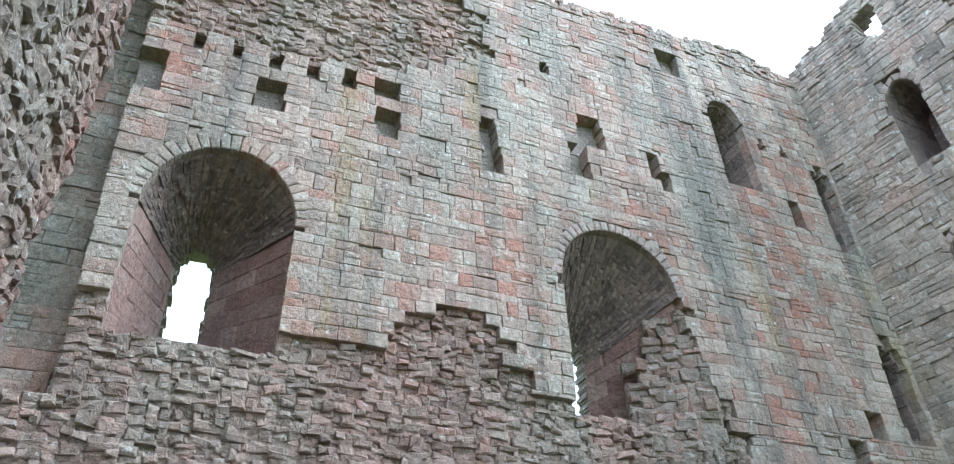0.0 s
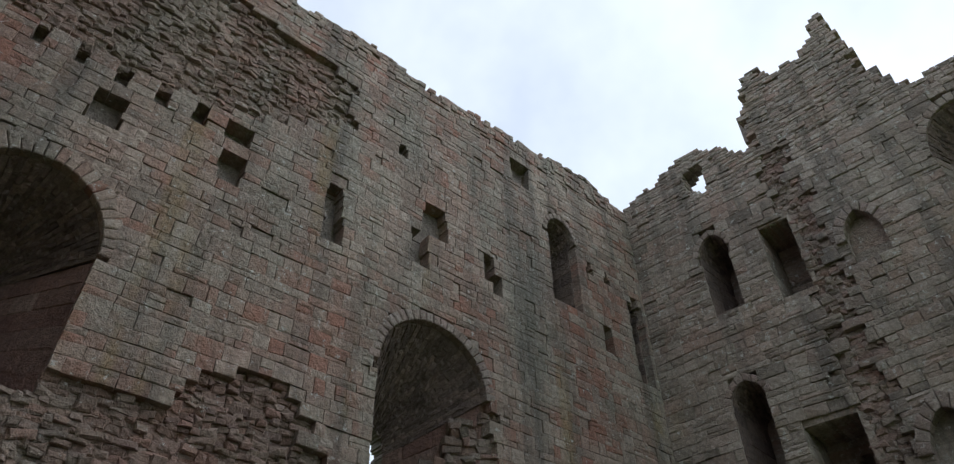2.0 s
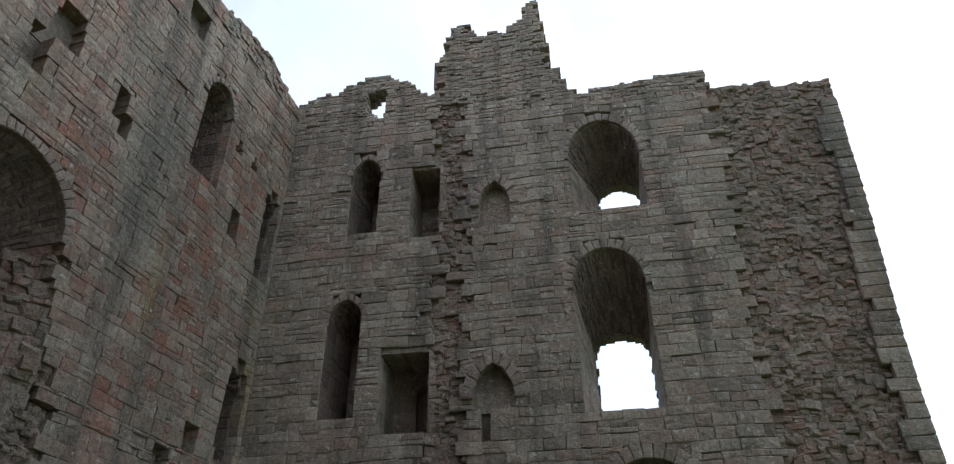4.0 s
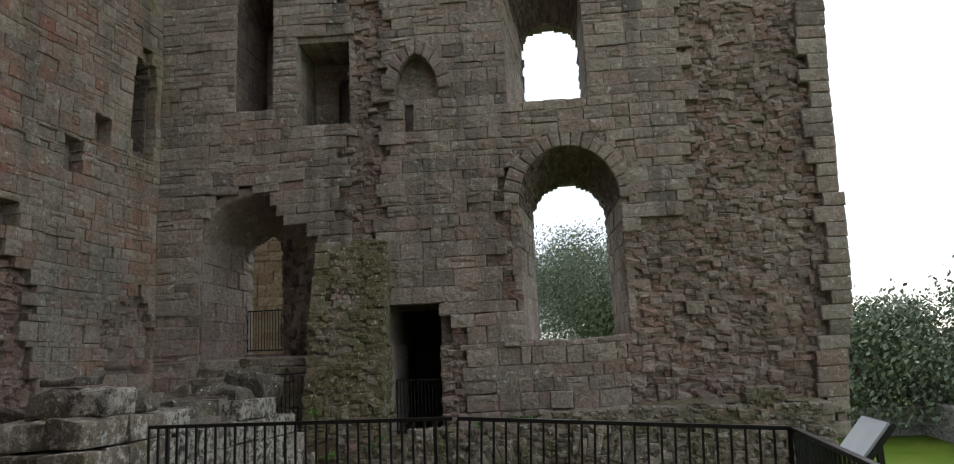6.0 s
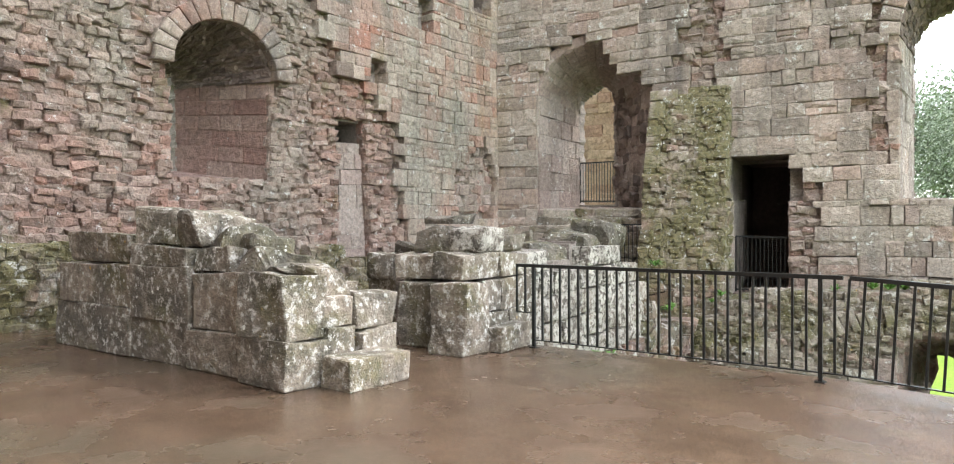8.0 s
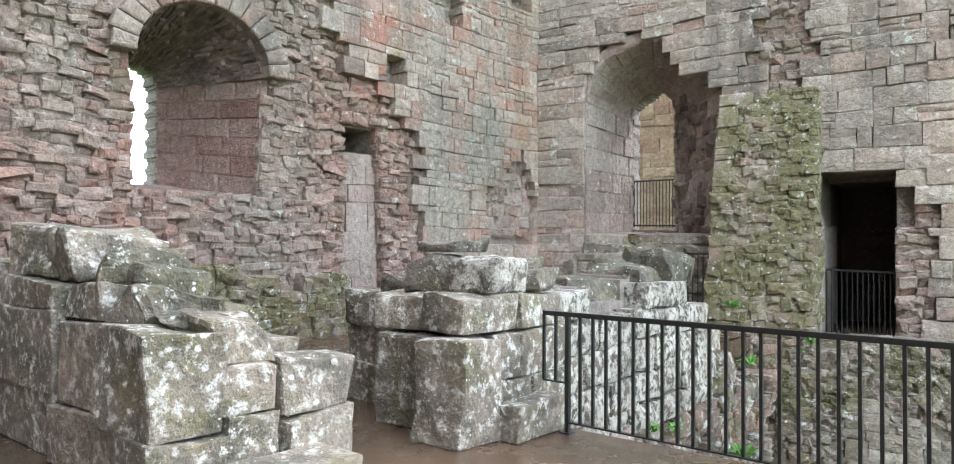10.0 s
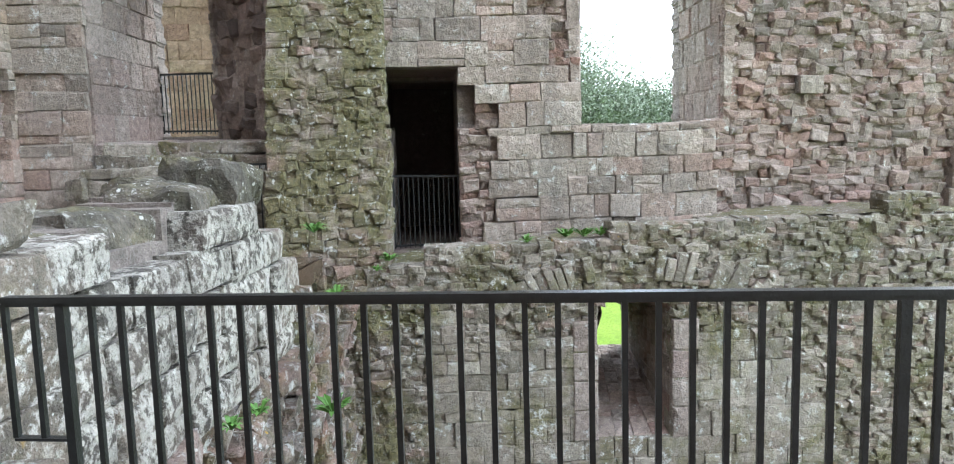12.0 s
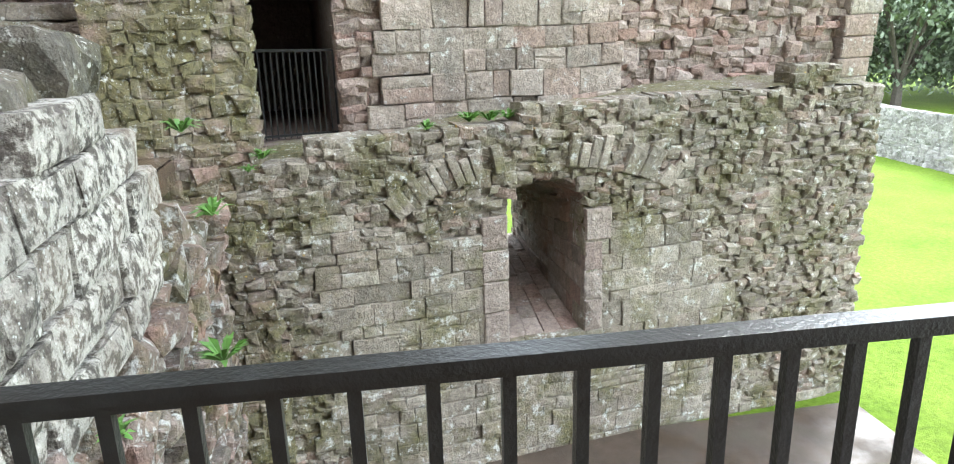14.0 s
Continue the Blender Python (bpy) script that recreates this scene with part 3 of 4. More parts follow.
# torn jamb of the second window
torn = Face(WESTF(8.55, 0, 0.0), (-0.6, -1.05, 0), (-0.85, 0.5, 0))
build_masonry(wall_west, lay(torn, 0, 1.7, 6.9, 10.5, [], [lambda v: (-9, 9)], profile([(0, 8.2), (0.35, 9.9), (0.8, 10.3), (1.3, 9.0), (1.7, 8.0)]), small=(0.2, 0.3), deep=(-0.2, 0.2)), CORE, CORE)
for u0, u1, sp, ap, ring, n in ((*W1[:2], *W1[3:], 0.42, 25), (*W2[:2], *W2[3:], 0.3, 25), (*W3[:2], *W3[3:], 0.4, 15), (*WA[:2], *WA[3:], 0.22, 11)):
    voussoirs(wall_west, WESTF, u0, u1, sp, ap, ring, PALE if ring < 0.31 else WEST, n)
west_face = [arch(*W1, grow=0.2), arch(*W2, grow=0.13), arch(*W3, grow=0.18), arch(*WA, grow=0.08)]
def above(o, spring, plain_o):
    return lambda v: o(v) if v > spring else plain_o(v)
west_face = [above(a, s[3], b) for a, s, b in zip(west_face, (W1, W2, W3, WA), west_open[:4])] + west_open[4:]
build_masonry(wall_west, lay(WESTF, -8, 15.7, 0, 21.2, west_face, west_rubble, west_top, 0.29, 0.44, proud=0.014, small=(0.115, 0.28), deep=(0.02, 0.36), breaks=(2.5, 7.2, 7.55)), WEST, WCORE, (8, 15.7, 0, 8))
build_masonry(wall_west, lay(WESTF, -8, 15.7, 21.2, 23.4, west_open, (), west_top, 0.15, 0.27, proud=0.06, small=(0.12, 0.2), deep=(-0.02, 0.2)), WEST, CORE, label="thin broken courses along the wall head")
foot = Face(WESTF(0, 0, -0.3), WESTF.along, (WESTF.into.x, WESTF.into.y, 0.0))
build_masonry(wall_west, lay(foot, 1.0, 11.2, -0.05, 1.3, [], [lambda v: (-99, 99)], lambda u: 0.78 + 0.14 * max(0.0, 9.5 - u) * 0.9 - 0.3 * max(0.0, u - 9.6) + 0.18 * noise.noise(Vector((u * 0.9, 0.0, 4.0))), small=(0.14, 0.26), deep=(0.0, 0.26)), MOSSY, MOSSY)
build_masonry(wall_west, lay(Face(WESTF(0, 0, 0.12), WESTF.along, WESTF.into), 13.7, 15.7, 1.9, 3.95, [], [lambda v: (-99, 99)], small=(0.22, 0.3), deep=(0.0, 0.28)), CORE, CORE)
# ashlar that blocks the niche, and the back of the chase
niche_pieces = lay(Face(WESTF(0, 0, 0.42), WESTF.along, WESTF.into), NICHE[0] - 0.05, NICHE[1] + 0.25, 0.0, 3.5, [], (), None, 0.4, 0.5)
build_masonry(wall_west, niche_pieces, PALE, CORE, (9, 11, 0, 5))
build_masonry(wall_west, lay(Face(WESTF(0, 0, 0.85), WESTF.along, WESTF.into), -7.3, -4.9, 6.5, 18.9, [], (), None, 0.3, 0.55), WEST, CORE)

# ---------------------------------------------------------------- south wall
wall_south = put("wall_south", backing(SOUTHF, -10.6, 9, -0.5, 24.5, [], 0.5, 2.2), MORTAR, None, "broken rubble wall end with torn core of dark red stones", "structure", category="wall")
build_masonry(wall_south, lay(SOUTHF, -10.6, -2.0, 0, 24.5, [], [lambda v: (-20, 20)], None, small=(0.16, 0.3), deep=(-0.14, 0.24)), TORN, TORN)

# ---------------------------------------------------------------- north wall
north_top = profile([(-12, 21.9), (-11.2, 22.0), (-9.4, 22.4), (-8.4, 23.0), (-7.3, 23.0), (-6.4, 22.3), (-5.8, 21.5), (-5.3, 21.6), (-5.2, 24.0), (-4.9, 25.2), (-4.4, 25.4), (-3.4, 24.65), (-2.6, 24.85), (-1.9, 25.5),
                     (-1.5, 26.45), (-1.25, 26.3), (-1.1, 23.9), (-1.0, 22.2), (-0.1, 20.7), (2.2, 21.1), (4.3, 21.2), (4.5, 20.2), (5.2, 20.3), (7.9, 19.9), (8.2, 20.2), (8.6, 19.2), (10, 19)])
north_edge = profile([(0, 6.95), (1.2, 7.1), (2.3, 7.35), (5.2, 7.52), (5.21, 7.4), (9.8, 7.62), (16, 8.2), (20, 8.5)])
EMB = outline([(-9.62, 1.9), (-9.58, 5.7), (-9.1, 6.4), (-8.3, 6.65), (-7.6, 6.1), (-7.3, 5.6), (-6.6, 5.2), (-6.1, 4.3), (-6.25, 1.9)], 0.03)
DOOR = outline([(-4.4, -0.18), (-3.1, -0.18), (-3.12, 3.2), (-4.52, 3.2), (-4.52, 2.2), (-4.4, 2.15)])
EW, EWO = (-0.85, 1.85, 2.1, 5.75, 7.3), (-0.48, 1.68, 2.1, 5.6, 6.72)
MW, MWO = (-1.0, 1.2, 8.65, 12.5, 13.9), (-0.52, 1.24, 8.6, 11.2, 11.8)
TW, TWO = (-0.7, 1.7, 15.4, 17.7, 19.3), (0.22, 1.75, 15.2, 17.3, 17.85)
A3, A4 = (-8.4, -7.36, 15.5, 18.0, 18.7), (-8.7, -7.6, 8.93, 12.2, 12.85)
SQ1, SQ2 = (-6.2, -5.2, 15.1, 18.0), (-6.9, -5.42, 8.35, 10.87)
P1, P2 = (-3.82, -2.78, 15.3, 16.0, 17.0), (-4.1, -2.9, 9.1, 9.2, 10.25)
def rect(b, grow=0.0):
    return outline([(b[0] - grow, b[2] - grow), (b[1] + grow, b[2] - grow), (b[1] + grow, b[3] + grow), (b[0] - grow, b[3] + grow)])
SLOT1, SLOT2 = (-3.36, -3.2, 15.0, 15.3), (-3.88, -3.62, 8.26, 8.95)
TOPHOLE = outline([(-8.15, 21.3), (-7.8, 20.9), (-7.45, 20.6), (-7.4, 22.2), (-7.7, 22.3), (-8.1, 22.0)], 0.05)
north_open = [EMB, DOOR, arch(*EW), arch(*MW), arch(*TW), arch(*A3, pointed=True), arch(*A4, pointed=True), rect(SQ1), rect(SQ2), arch(*P1, pointed=True), arch(*P2, pointed=True), rect(SLOT1), rect(SLOT2), TOPHOLE,
              outline([(-3.1, 2.2), (-2.8, 2.35), (-2.85, 2.75), (-3.1, 2.9)], 0.03)]
north_rubble = [outline([(-5.55, 4.6), (-4.55, 4.6), (-4.45, 12), (-4.4, 21), (-5.3, 21), (-5.35, 12)], 0.09),
                outline([(1.75, -0.3), (3.5, -0.3), (3.6, 5.3), (2.1, 5.35), (1.9, 4.0), (1.75, 2.0)], 0.1),
                outline([(-1.35, 3.0), (-0.85, 2.4), (-0.85, 7), (-1.3, 6.3)], 0.05),
                outline([(-3.12, -0.4), (-2.8, -0.3), (-2.62, 0.9), (-2.78, 1.7), (-2.5, 2.3), (-2.6, 2.8), (-3.12, 3.0)], 0.04),
                outline([(3.36, -0.3), (9, -0.3), (9, 21), (4.5, 21)], 0.0)]
north_deep = north_open[:9] + [TOPHOLE]
wall_north = put("wall_north", backing(NORTHF, -11.4, 8, -0.6, 20.1, north_deep, 0.42, 2.0, north_top, right=north_edge), MORTAR, None,
                 "tall ruined castle wall of brown sandstone with stacked arched windows", "structure", category="wall")
put("upper_core", backing(NORTHF, -11.4, 8, 20.1, 26.8, north_deep, 0.42, 0.8, north_top, dv=0.15, right=north_edge), MORTAR, wall_north)
holes = [arch(*EWO, ragged=0.03), arch(*MWO, ragged=0.06), arch(*TWO, ragged=0.06), outline([(-9.12, 2.1), (-8.02, 2.1), (-8.02, 5.4), (-8.4, 5.8), (-9.12, 5.3)], 0.02), TOPHOLE, DOOR]
put("outer_skin", backing(NORTHF, -11.4, 8, 0.0, 20.4, holes, 2.0, 2.5, north_top, dv=0.06, right=lambda v: north_edge(v) - 0.05), MORTAR, wall_north)
# vaults and pointed windows use the rubble with shade in its colour
for inn, out, d, pt, mat in ((EW, EWO, 2.05, False, NORTH), (MW, MWO, 2.05, False, NORTH), (TW, TWO, 2.05, False, NORTH), (A3, (-8.1, -7.5, 15.7, 17.6, 18.2), 1.7, True, NORTH), (A4, (-8.4, -7.75, 9.1, 11.8, 12.3), 1.7, True, NORTH)):
    put("embrasure_lining", embrasure(NORTHF, inn, out, d, pointed=pt, rough=0.035, steps=4, part="jamb"), SHADED_RUBBLE if pt else mat, wall_north, kind="stuff")
    put("vault", embrasure(NORTHF, inn, out, d, pointed=pt, rough=0.06, steps=7, dens=1 if pt else 2, part="vault"), SHADED_RUBBLE, wall_north, "rubble vault with shade put into its colour", kind="stuff")
put("embrasure_lining", embrasure(NORTHF, (-9.6, -6.3, 1.95, 5.2, 6.55), (-9.12, -7.95, 2.05, 5.0, 5.7), 2.05, rough=0.03, steps=4, dens=1), PALE, wall_north, kind="stuff")
# torn jamb of the passage, its shade put into the rubble colour
broken_jamb = Face(NORTHF(-6.2, 0, 0.05), (-0.72, 0.62, 0), (0.62, 0.72, 0))
build_masonry(wall_north, lay(broken_jamb, 0, 2.95, 0.2, 6.4, [], [lambda v: (-9, 9)], profile([(0, 4.0), (0.8, 5.0), (1.6, 5.7), (3, 6.2)]), small=(0.24, 0.4), deep=(-0.22, 0.2)), SHADED_RUBBLE, SHADED_RUBBLE)
put("jamb_core", backing(broken_jamb, 0.1, 2.95, 0.0, 6.2, [], 0.45, 0.9, profile([(0, 4.0), (0.8, 5.0), (1.6, 5.7), (3, 6.2)])), MORTAR, wall_north)
for b, d in ((A3, 1.75), (A4, 1.75), (SQ1, 1.7), (SQ2, 1.7)):
    put("recess_back", backing(NORTHF, b[0] - 0.1, b[1] + 0.1, b[2] - 0.1, b[-1] + 0.1, [arch(b[0] + 0.75, b[1] - 0.1, b[2], b[-1] - 0.9, b[-1] - 0.5)] if b in (SQ1, SQ2) else [], d, d + 0.2, dv=0.15), NORTH, wall_north)
for b in (SQ1, SQ2):
    q = (b[0], b[1], b[2], b[3] - 0.02, b[3])
    put("embrasure_lining", embrasure(NORTHF, q, q, 1.75, rough=0.03, steps=2), NORTH, wall_north, kind="stuff")
for b in (P1, P2):
    put("recess_back", backing(NORTHF, b[0] - 0.1, b[1] + 0.1, b[2] - 0.2, b[4] + 0.2, [], 0.32, 0.6), NORTH, wall_north)
for u0, u1, sp, ap, ring, n, pt in ((*EW[:2], *EW[3:], 0.42, 17, False), (*MW[:2], *MW[3:], 0.35, 17, False), (*TW[:2], *TW[3:], 0.32, 17, False), (*A3[:2], *A3[3:], 0.22, 8, True), (*A4[:2], *A4[3:], 0.22, 8, True),
                                    (*P1[:2], *P1[3:], 0.34, 10, True), (*P2[:2], *P2[3:], 0.36, 10, True)):
    voussoirs(wall_north, NORTHF, u0, u1, sp, ap, ring, PALE if pt else NORTH, n, pt, proud=0.16 if ring in (0.34, 0.36) else 0.025, a0=0.0, a1=1.0)
grown = [arch(*EW, grow=0.2), arch(*MW, grow=0.16), arch(*TW, grow=0.14), arch(*A3, grow=0.08, pointed=True), arch(*A4, grow=0.08, pointed=True)]
north_face = [EMB, DOOR] + [above(g, s[3], o) for g, s, o in zip(grown, (EW, MW, TW, A3, A4), north_open[2:7])] + north_open[7:]
build_masonry(wall_north, lay(NORTHF, -10.9, 8, 20.3, 27.0, north_face, north_rubble, north_top, 0.17, 0.34, 0.04, right=north_edge, small=(0.12, 0.2), deep=(0.0, 0.25), worn=(0.012, 0.03)), NORTH, CORE, label="thin broken courses along the wall head")
build_masonry(wall_north, lay(NORTHF, -10.9, 8, -0.6, 20.3, north_face, north_rubble, north_top, 0.31, 0.55, 0.02, right=north_edge, small=(0.15, 0.29), deep=(0.0, 0.28), worn=(0.01, 0.028), breaks=(2.1, 3.2, 8.63, 15.4)), NORTH, CORE, (-10.9, 3.4, 0, 4.6))
# dressed quoins at the outer corner
qp = []
v = 0.0
while v < 19:
    h = rng.uniform(0.32, 0.45)
    e = north_edge(v)
    w = rng.choice((0.5, 0.75))
    qp.append(("stone", block(NORTHF, e - w, e + 0.03, v, v + h - 0.015, -0.06, 0.6, 0.025), e, v))
    v += h
build_masonry(wall_north, qp, NORTH, CORE)

# ---------------------------------------------------------------- lower north wall with its relieving arch and loop
LOOP, LOOPO = (-0.75, 0.54, -3.4, -1.25, -0.78), (0.0, 0.72, -2.8, -2.1, -1.72)
low_top = profile([(-4.6, -0.2), (-2.9, -0.18), (-2.2, -0.08), (-1, 0.08), (1.4, 0.26), (2.0, 0.32), (3.2, 0.4), (4.7, 0.45), (6.2, 0.4), (8, 0.3)])
low_rubble = [outline([(-5, -0.65), (-3.2, -1.0), (-2.6, -1.5), (-2.2, -0.95), (-1.2, -0.6), (0, -0.5), (1.2, -0.75), (1.9, -1.2), (2.3, -1.9), (3.2, -3.0), (3.9, -5.6), (9, -5.6), (9, 1.5), (-5, 1.5)], 0.06),
              outline([(-5, -5.6), (-3.75, -5.6), (-3.75, -0.5), (-5, -0.5)], 0.03)]
wall_lower = put("wall_lower", backing(LOWF, -4.6, 6.1, GROUND - 0.3, -0.4, [arch(*LOOP, grow=0.2)], 0.42, 1.5, low_top), MORTAR, None, "mossy lower castle wall with a blocked relieving arch and a narrow loop", "structure", category="wall")
put("inner_core", backing(LOWF, -4.6, 6.1, GROUND - 0.3, -0.42, [arch(-0.95, 0.95, -3.6, -1.0, -0.6)], 1.5, 3.6), MORTAR, wall_lower)
put("outer_skin", backing(LOWF, -4.6, 6.1, GROUND - 0.3, -0.42, [arch(*LOOPO, ragged=0.04)], 3.6, 3.95, dv=0.12), MORTAR, wall_lower)
put("embrasure_lining", embrasure(LOWF, LOOP, LOOPO, 3.9, rough=0.05, steps=8), CORE, wall_lower, "dark rough passage lining", kind="stuff")
build_masonry(wall_lower, lay(LOWF, -4.6, 6.2, GROUND - 0.2, 1.45, [arch(*LOOP)], low_rubble, low_top, 0.3, 0.5, 0.03, small=(0.105, 0.21), deep=(-0.12, 0.16)), LOWSTONE, LEDGE, (-3.7, 3, -5.6, 0), label="weathered coursed facing with pale lichen")
def ledge_fill(parent):
    """The mossy top of the lower wall, back to the upper wall's foot."""
    p, n, m = Pile(), 60, 9
    for i in range(n + 1):
        u = -4.6 + 10.8 * i / n
        for k in range(m + 1):
            w = 0.1 + 1.7 * k / m
            p.v.append(LOWF(u, low_top(u) - 0.04 + 0.06 * noise.noise(Vector((u * 1.7, w * 2.2, 3.0))) + 0.03 * w, w))
    p.f += [(i * (m + 1) + k, (i + 1) * (m + 1) + k, (i + 1) * (m + 1) + k + 1, i * (m + 1) + k + 1) for i in range(n) for k in range(m)]
    k = len(p.v)
    p.v += [q - Vector((0, 0, 0.5)) for q in p.v[:k]]
    p.f += [tuple(reversed([i + k for i in q])) for q in p.f[:n * m]]
    put("ledge", p, MOSSY, parent, "mossy earth on top of the ledge")
ledge_fill(wall_lower)
def long_arch(parent):
    for i in range(-15, 16):
        if abs(i) < 3:
            continue
        a = i / 16 * 0.95
        u, v = -0.2 + 2.75 * math.sin(a), -1.95 + 1.35 * math.cos(a)
        if rng.random() < 0.12:
            continue
        p = Pile()
        c, s = math.cos(a * 0.8), math.sin(a * 0.8)
        L, w = rng.uniform(0.36, 0.56), rng.uniform(0.068, 0.084)
        pts = [(u + s * k + c * q, v + c * k - s * q) for k, q in ((0, -w), (0, w), (L, w), (L, -w))]
        fr = rng.uniform(-0.1, -0.04)
        cu, cv = sum(x for x, _ in pts) / 4, sum(y for _, y in pts) / 4
        vs = [LOWF(x, y, 0.5) for x, y in pts] + [LOWF(x, y, fr + 0.03) for x, y in pts] + [LOWF(cu + (x - cu) * 0.85, cv + (y - cv) * 0.92, fr) for x, y in pts] + [LOWF(cu, cv, fr - 0.01)]
        p.add(vs, BLOCK_FACES)
        put("voussoir", p, LEDGE, parent)
long_arch(wall_lower)
for v0, v1 in ((-3.4, -2.85), (-2.85, -2.35), (-2.35, -1.85), (-1.85, -1.3)):
    for u0, u1 in ((LOOP[0] - rng.choice((0.3, 0.42)), LOOP[0]), (LOOP[1], LOOP[1] + rng.choice((0.3, 0.45)))):
        p = Pile()
        p.add(block(LOWF, u0, u1, v0 + 0.01, v1 - 0.01, -0.04, 0.4, 0.02), BLOCK_FACES)
        put("jamb_stone", p, PALE, wall_lower)

# ---------------------------------------------------------------- mossy sloping buttress
def buttress():
    top = empty("mossy_buttress", NORTHF(-5.3, GROUND, -0.6), "mossy sloping remnant of a torn cross wall beside the dark doorway", "buttress")
    f = Face(NORTHF(0, 0, 0), NORTHF.along, NORTHF.into)
    class Slope:
        def __call__(self, u, v, w):
            out = 0.05 + 0.28 * max(0.0, 5.0 - v) if v > 0 else 1.45 + 0.05 * -v
            return f(u, v, w - out)
    sl = Slope()
    lft = profile([(-6, -6.15), (0, -6.25), (2, -6.3), (4.2, -6.1), (5.1, -5.6)])
    pieces = lay(sl, -6.4, -4.42, GROUND - 0.2, 5.0, [], [lambda v: (lft(v), -4.4)], None, small=(0.15, 0.22), deep=(-0.08, 0.16))
    p = Pile()
    for k, vs, u, v in pieces:
        p.add(vs, BLOCK_FACES)
    child("rubble_face", p, MOSSY, top, kind="stuff")
    b = Pile()
    for v in np.arange(GROUND - 0.3, 5.0, 0.25):
        o = 0.05 + 0.28 * max(0.0, 5.0 - v) if v > 0 else 1.45 + 0.05 * -v
        q = [f(u, vv, w) for w in (0.3 - o, 0.6) for u, vv in ((lft(v) + 0.06, v), (-4.62, v), (-4.62, v + 0.25), (lft(v) + 0.06, v + 0.25))]
        b.add(q, [(0, 3, 2, 1), (4, 5, 6, 7), (0, 1, 5, 4), (1, 2, 6, 5), (2, 3, 7, 6), (3, 0, 4, 7)])
    child("core", b, MORTAR, top)
    e = Pile()
    v = GROUND - 0.2
    while v < 4.8:
        h = rng.uniform(0.16, 0.34)
        o = 0.05 + 0.28 * max(0.0, 5.0 - v) if v > 0 else 1.45 + 0.05 * -v
        sf = Face(f(-4.42, 0, 0), (-0.125 * -1, -1, 0), (-1, -0.125, 0))
        d = -0.05
        while d < o - 0.12:
            w = rng.uniform(0.2, 0.4)
            e.add(rubble_stone(sf, d, min(d + w, o - 0.08), v, v + h, rng.uniform(-0.06, 0.06), 0.14), BLOCK_FACES)
            d += w
        v += h
    child("side_rubble", e, MOSSY, top, kind="stuff")
buttress()

# ---------------------------------------------------------------- floors and ground
def slab(name, x0, x1, y0, y1, z, depth, mat, label, n=40, slope=False):
    p = Pile()
    nx, ny = n, n
    for j in range(ny + 1):
        for i in range(nx + 1):
            x, y = x0 + (x1 - x0) * i / nx, y0 + (y1 - y0) * j / ny
            p.v.append(Vector((x, y, z - (0.057 * max(0.0, x + 0.35) if slope else 0.0) + 0.012 * noise.noise(Vector((x * 0.7, y * 0.7, z))))))
    p.f += [(j * (nx + 1) + i, j * (nx + 1) + i + 1, (j + 1) * (nx + 1) + i + 1, (j + 1) * (nx + 1) + i) for j in range(ny) for i in range(nx)]
    p.box((x0, y0, z - depth), (x1, y1, z - 0.26 if slope else z - 0.03))
    return put(name, p, mat, None, label, "structure", category="floor")
floor = slab("floor", -4.5, 3.5, -6.0, 6.5, 0.0, 0.4, FLOOR, "wet brown gravelly concrete viewing platform", slope=True)
slab("floor_entry", -11.2, -4.505, -6.0, 6.5, -0.004, 0.35, FLOOR, "wet brown earth floor beside the broken piers")
slab("floor_passage", -11.2, -5.3, 6.505, 15.9, -0.004, 0.35, FLOOR, "wet brown earth floor along the ruined wall")
pit = slab("floor_pit", -4.5, 6.0, 4.0, 15.8, GROUND + 0.05, 0.2, EARTH, "wet brown earth floor of the open basement")
platform_wall = Pile()
platform_wall.box((-4.4, 6.1, GROUND - 0.3), (3.2, 6.45, -0.41))
platform_wall.box((2.9, -6, GROUND - 0.3), (3.45, 6.1, -0.41))
put("wall_platform", platform_wall, MORTAR, None, "rough stone wall under the platform", "structure", category="wall")

def ground_sheet():
    p = Pile()
    xs = [-900, -300, -120, -60, -40] + list(np.arange(-30, 62, 2.0)) + [80, 120, 200, 400, 900]
    ys = [-900, -300, -120, -60, -30] + list(np.arange(-20, 82, 2.0)) + [100, 140, 220, 420, 900]
    def h(x, y):
        d = math.hypot(x - 2, y - 10)
        rise = 0.0 if d < 45 else min(6.0, (d - 45) * 0.03)
        return GROUND - 0.02 + 0.12 * noise.noise(Vector((x * 0.08, y * 0.08, 0))) * (1 if d > 14 else 0) + rise * 0.4
    for y in ys:
        for x in xs:
            p.v.append(Vector((x, y, h(x, y))))
    n = len(xs)
    p.f += [(j * n + i, j * n + i + 1, (j + 1) * n + i + 1, (j + 1) * n + i) for j in range(len(ys) - 1) for i in range(n - 1)]
    return put("ground", p, LAWN, None, "bright green mown castle lawn", "structure", category="grass", smooth=True)
ground_sheet()

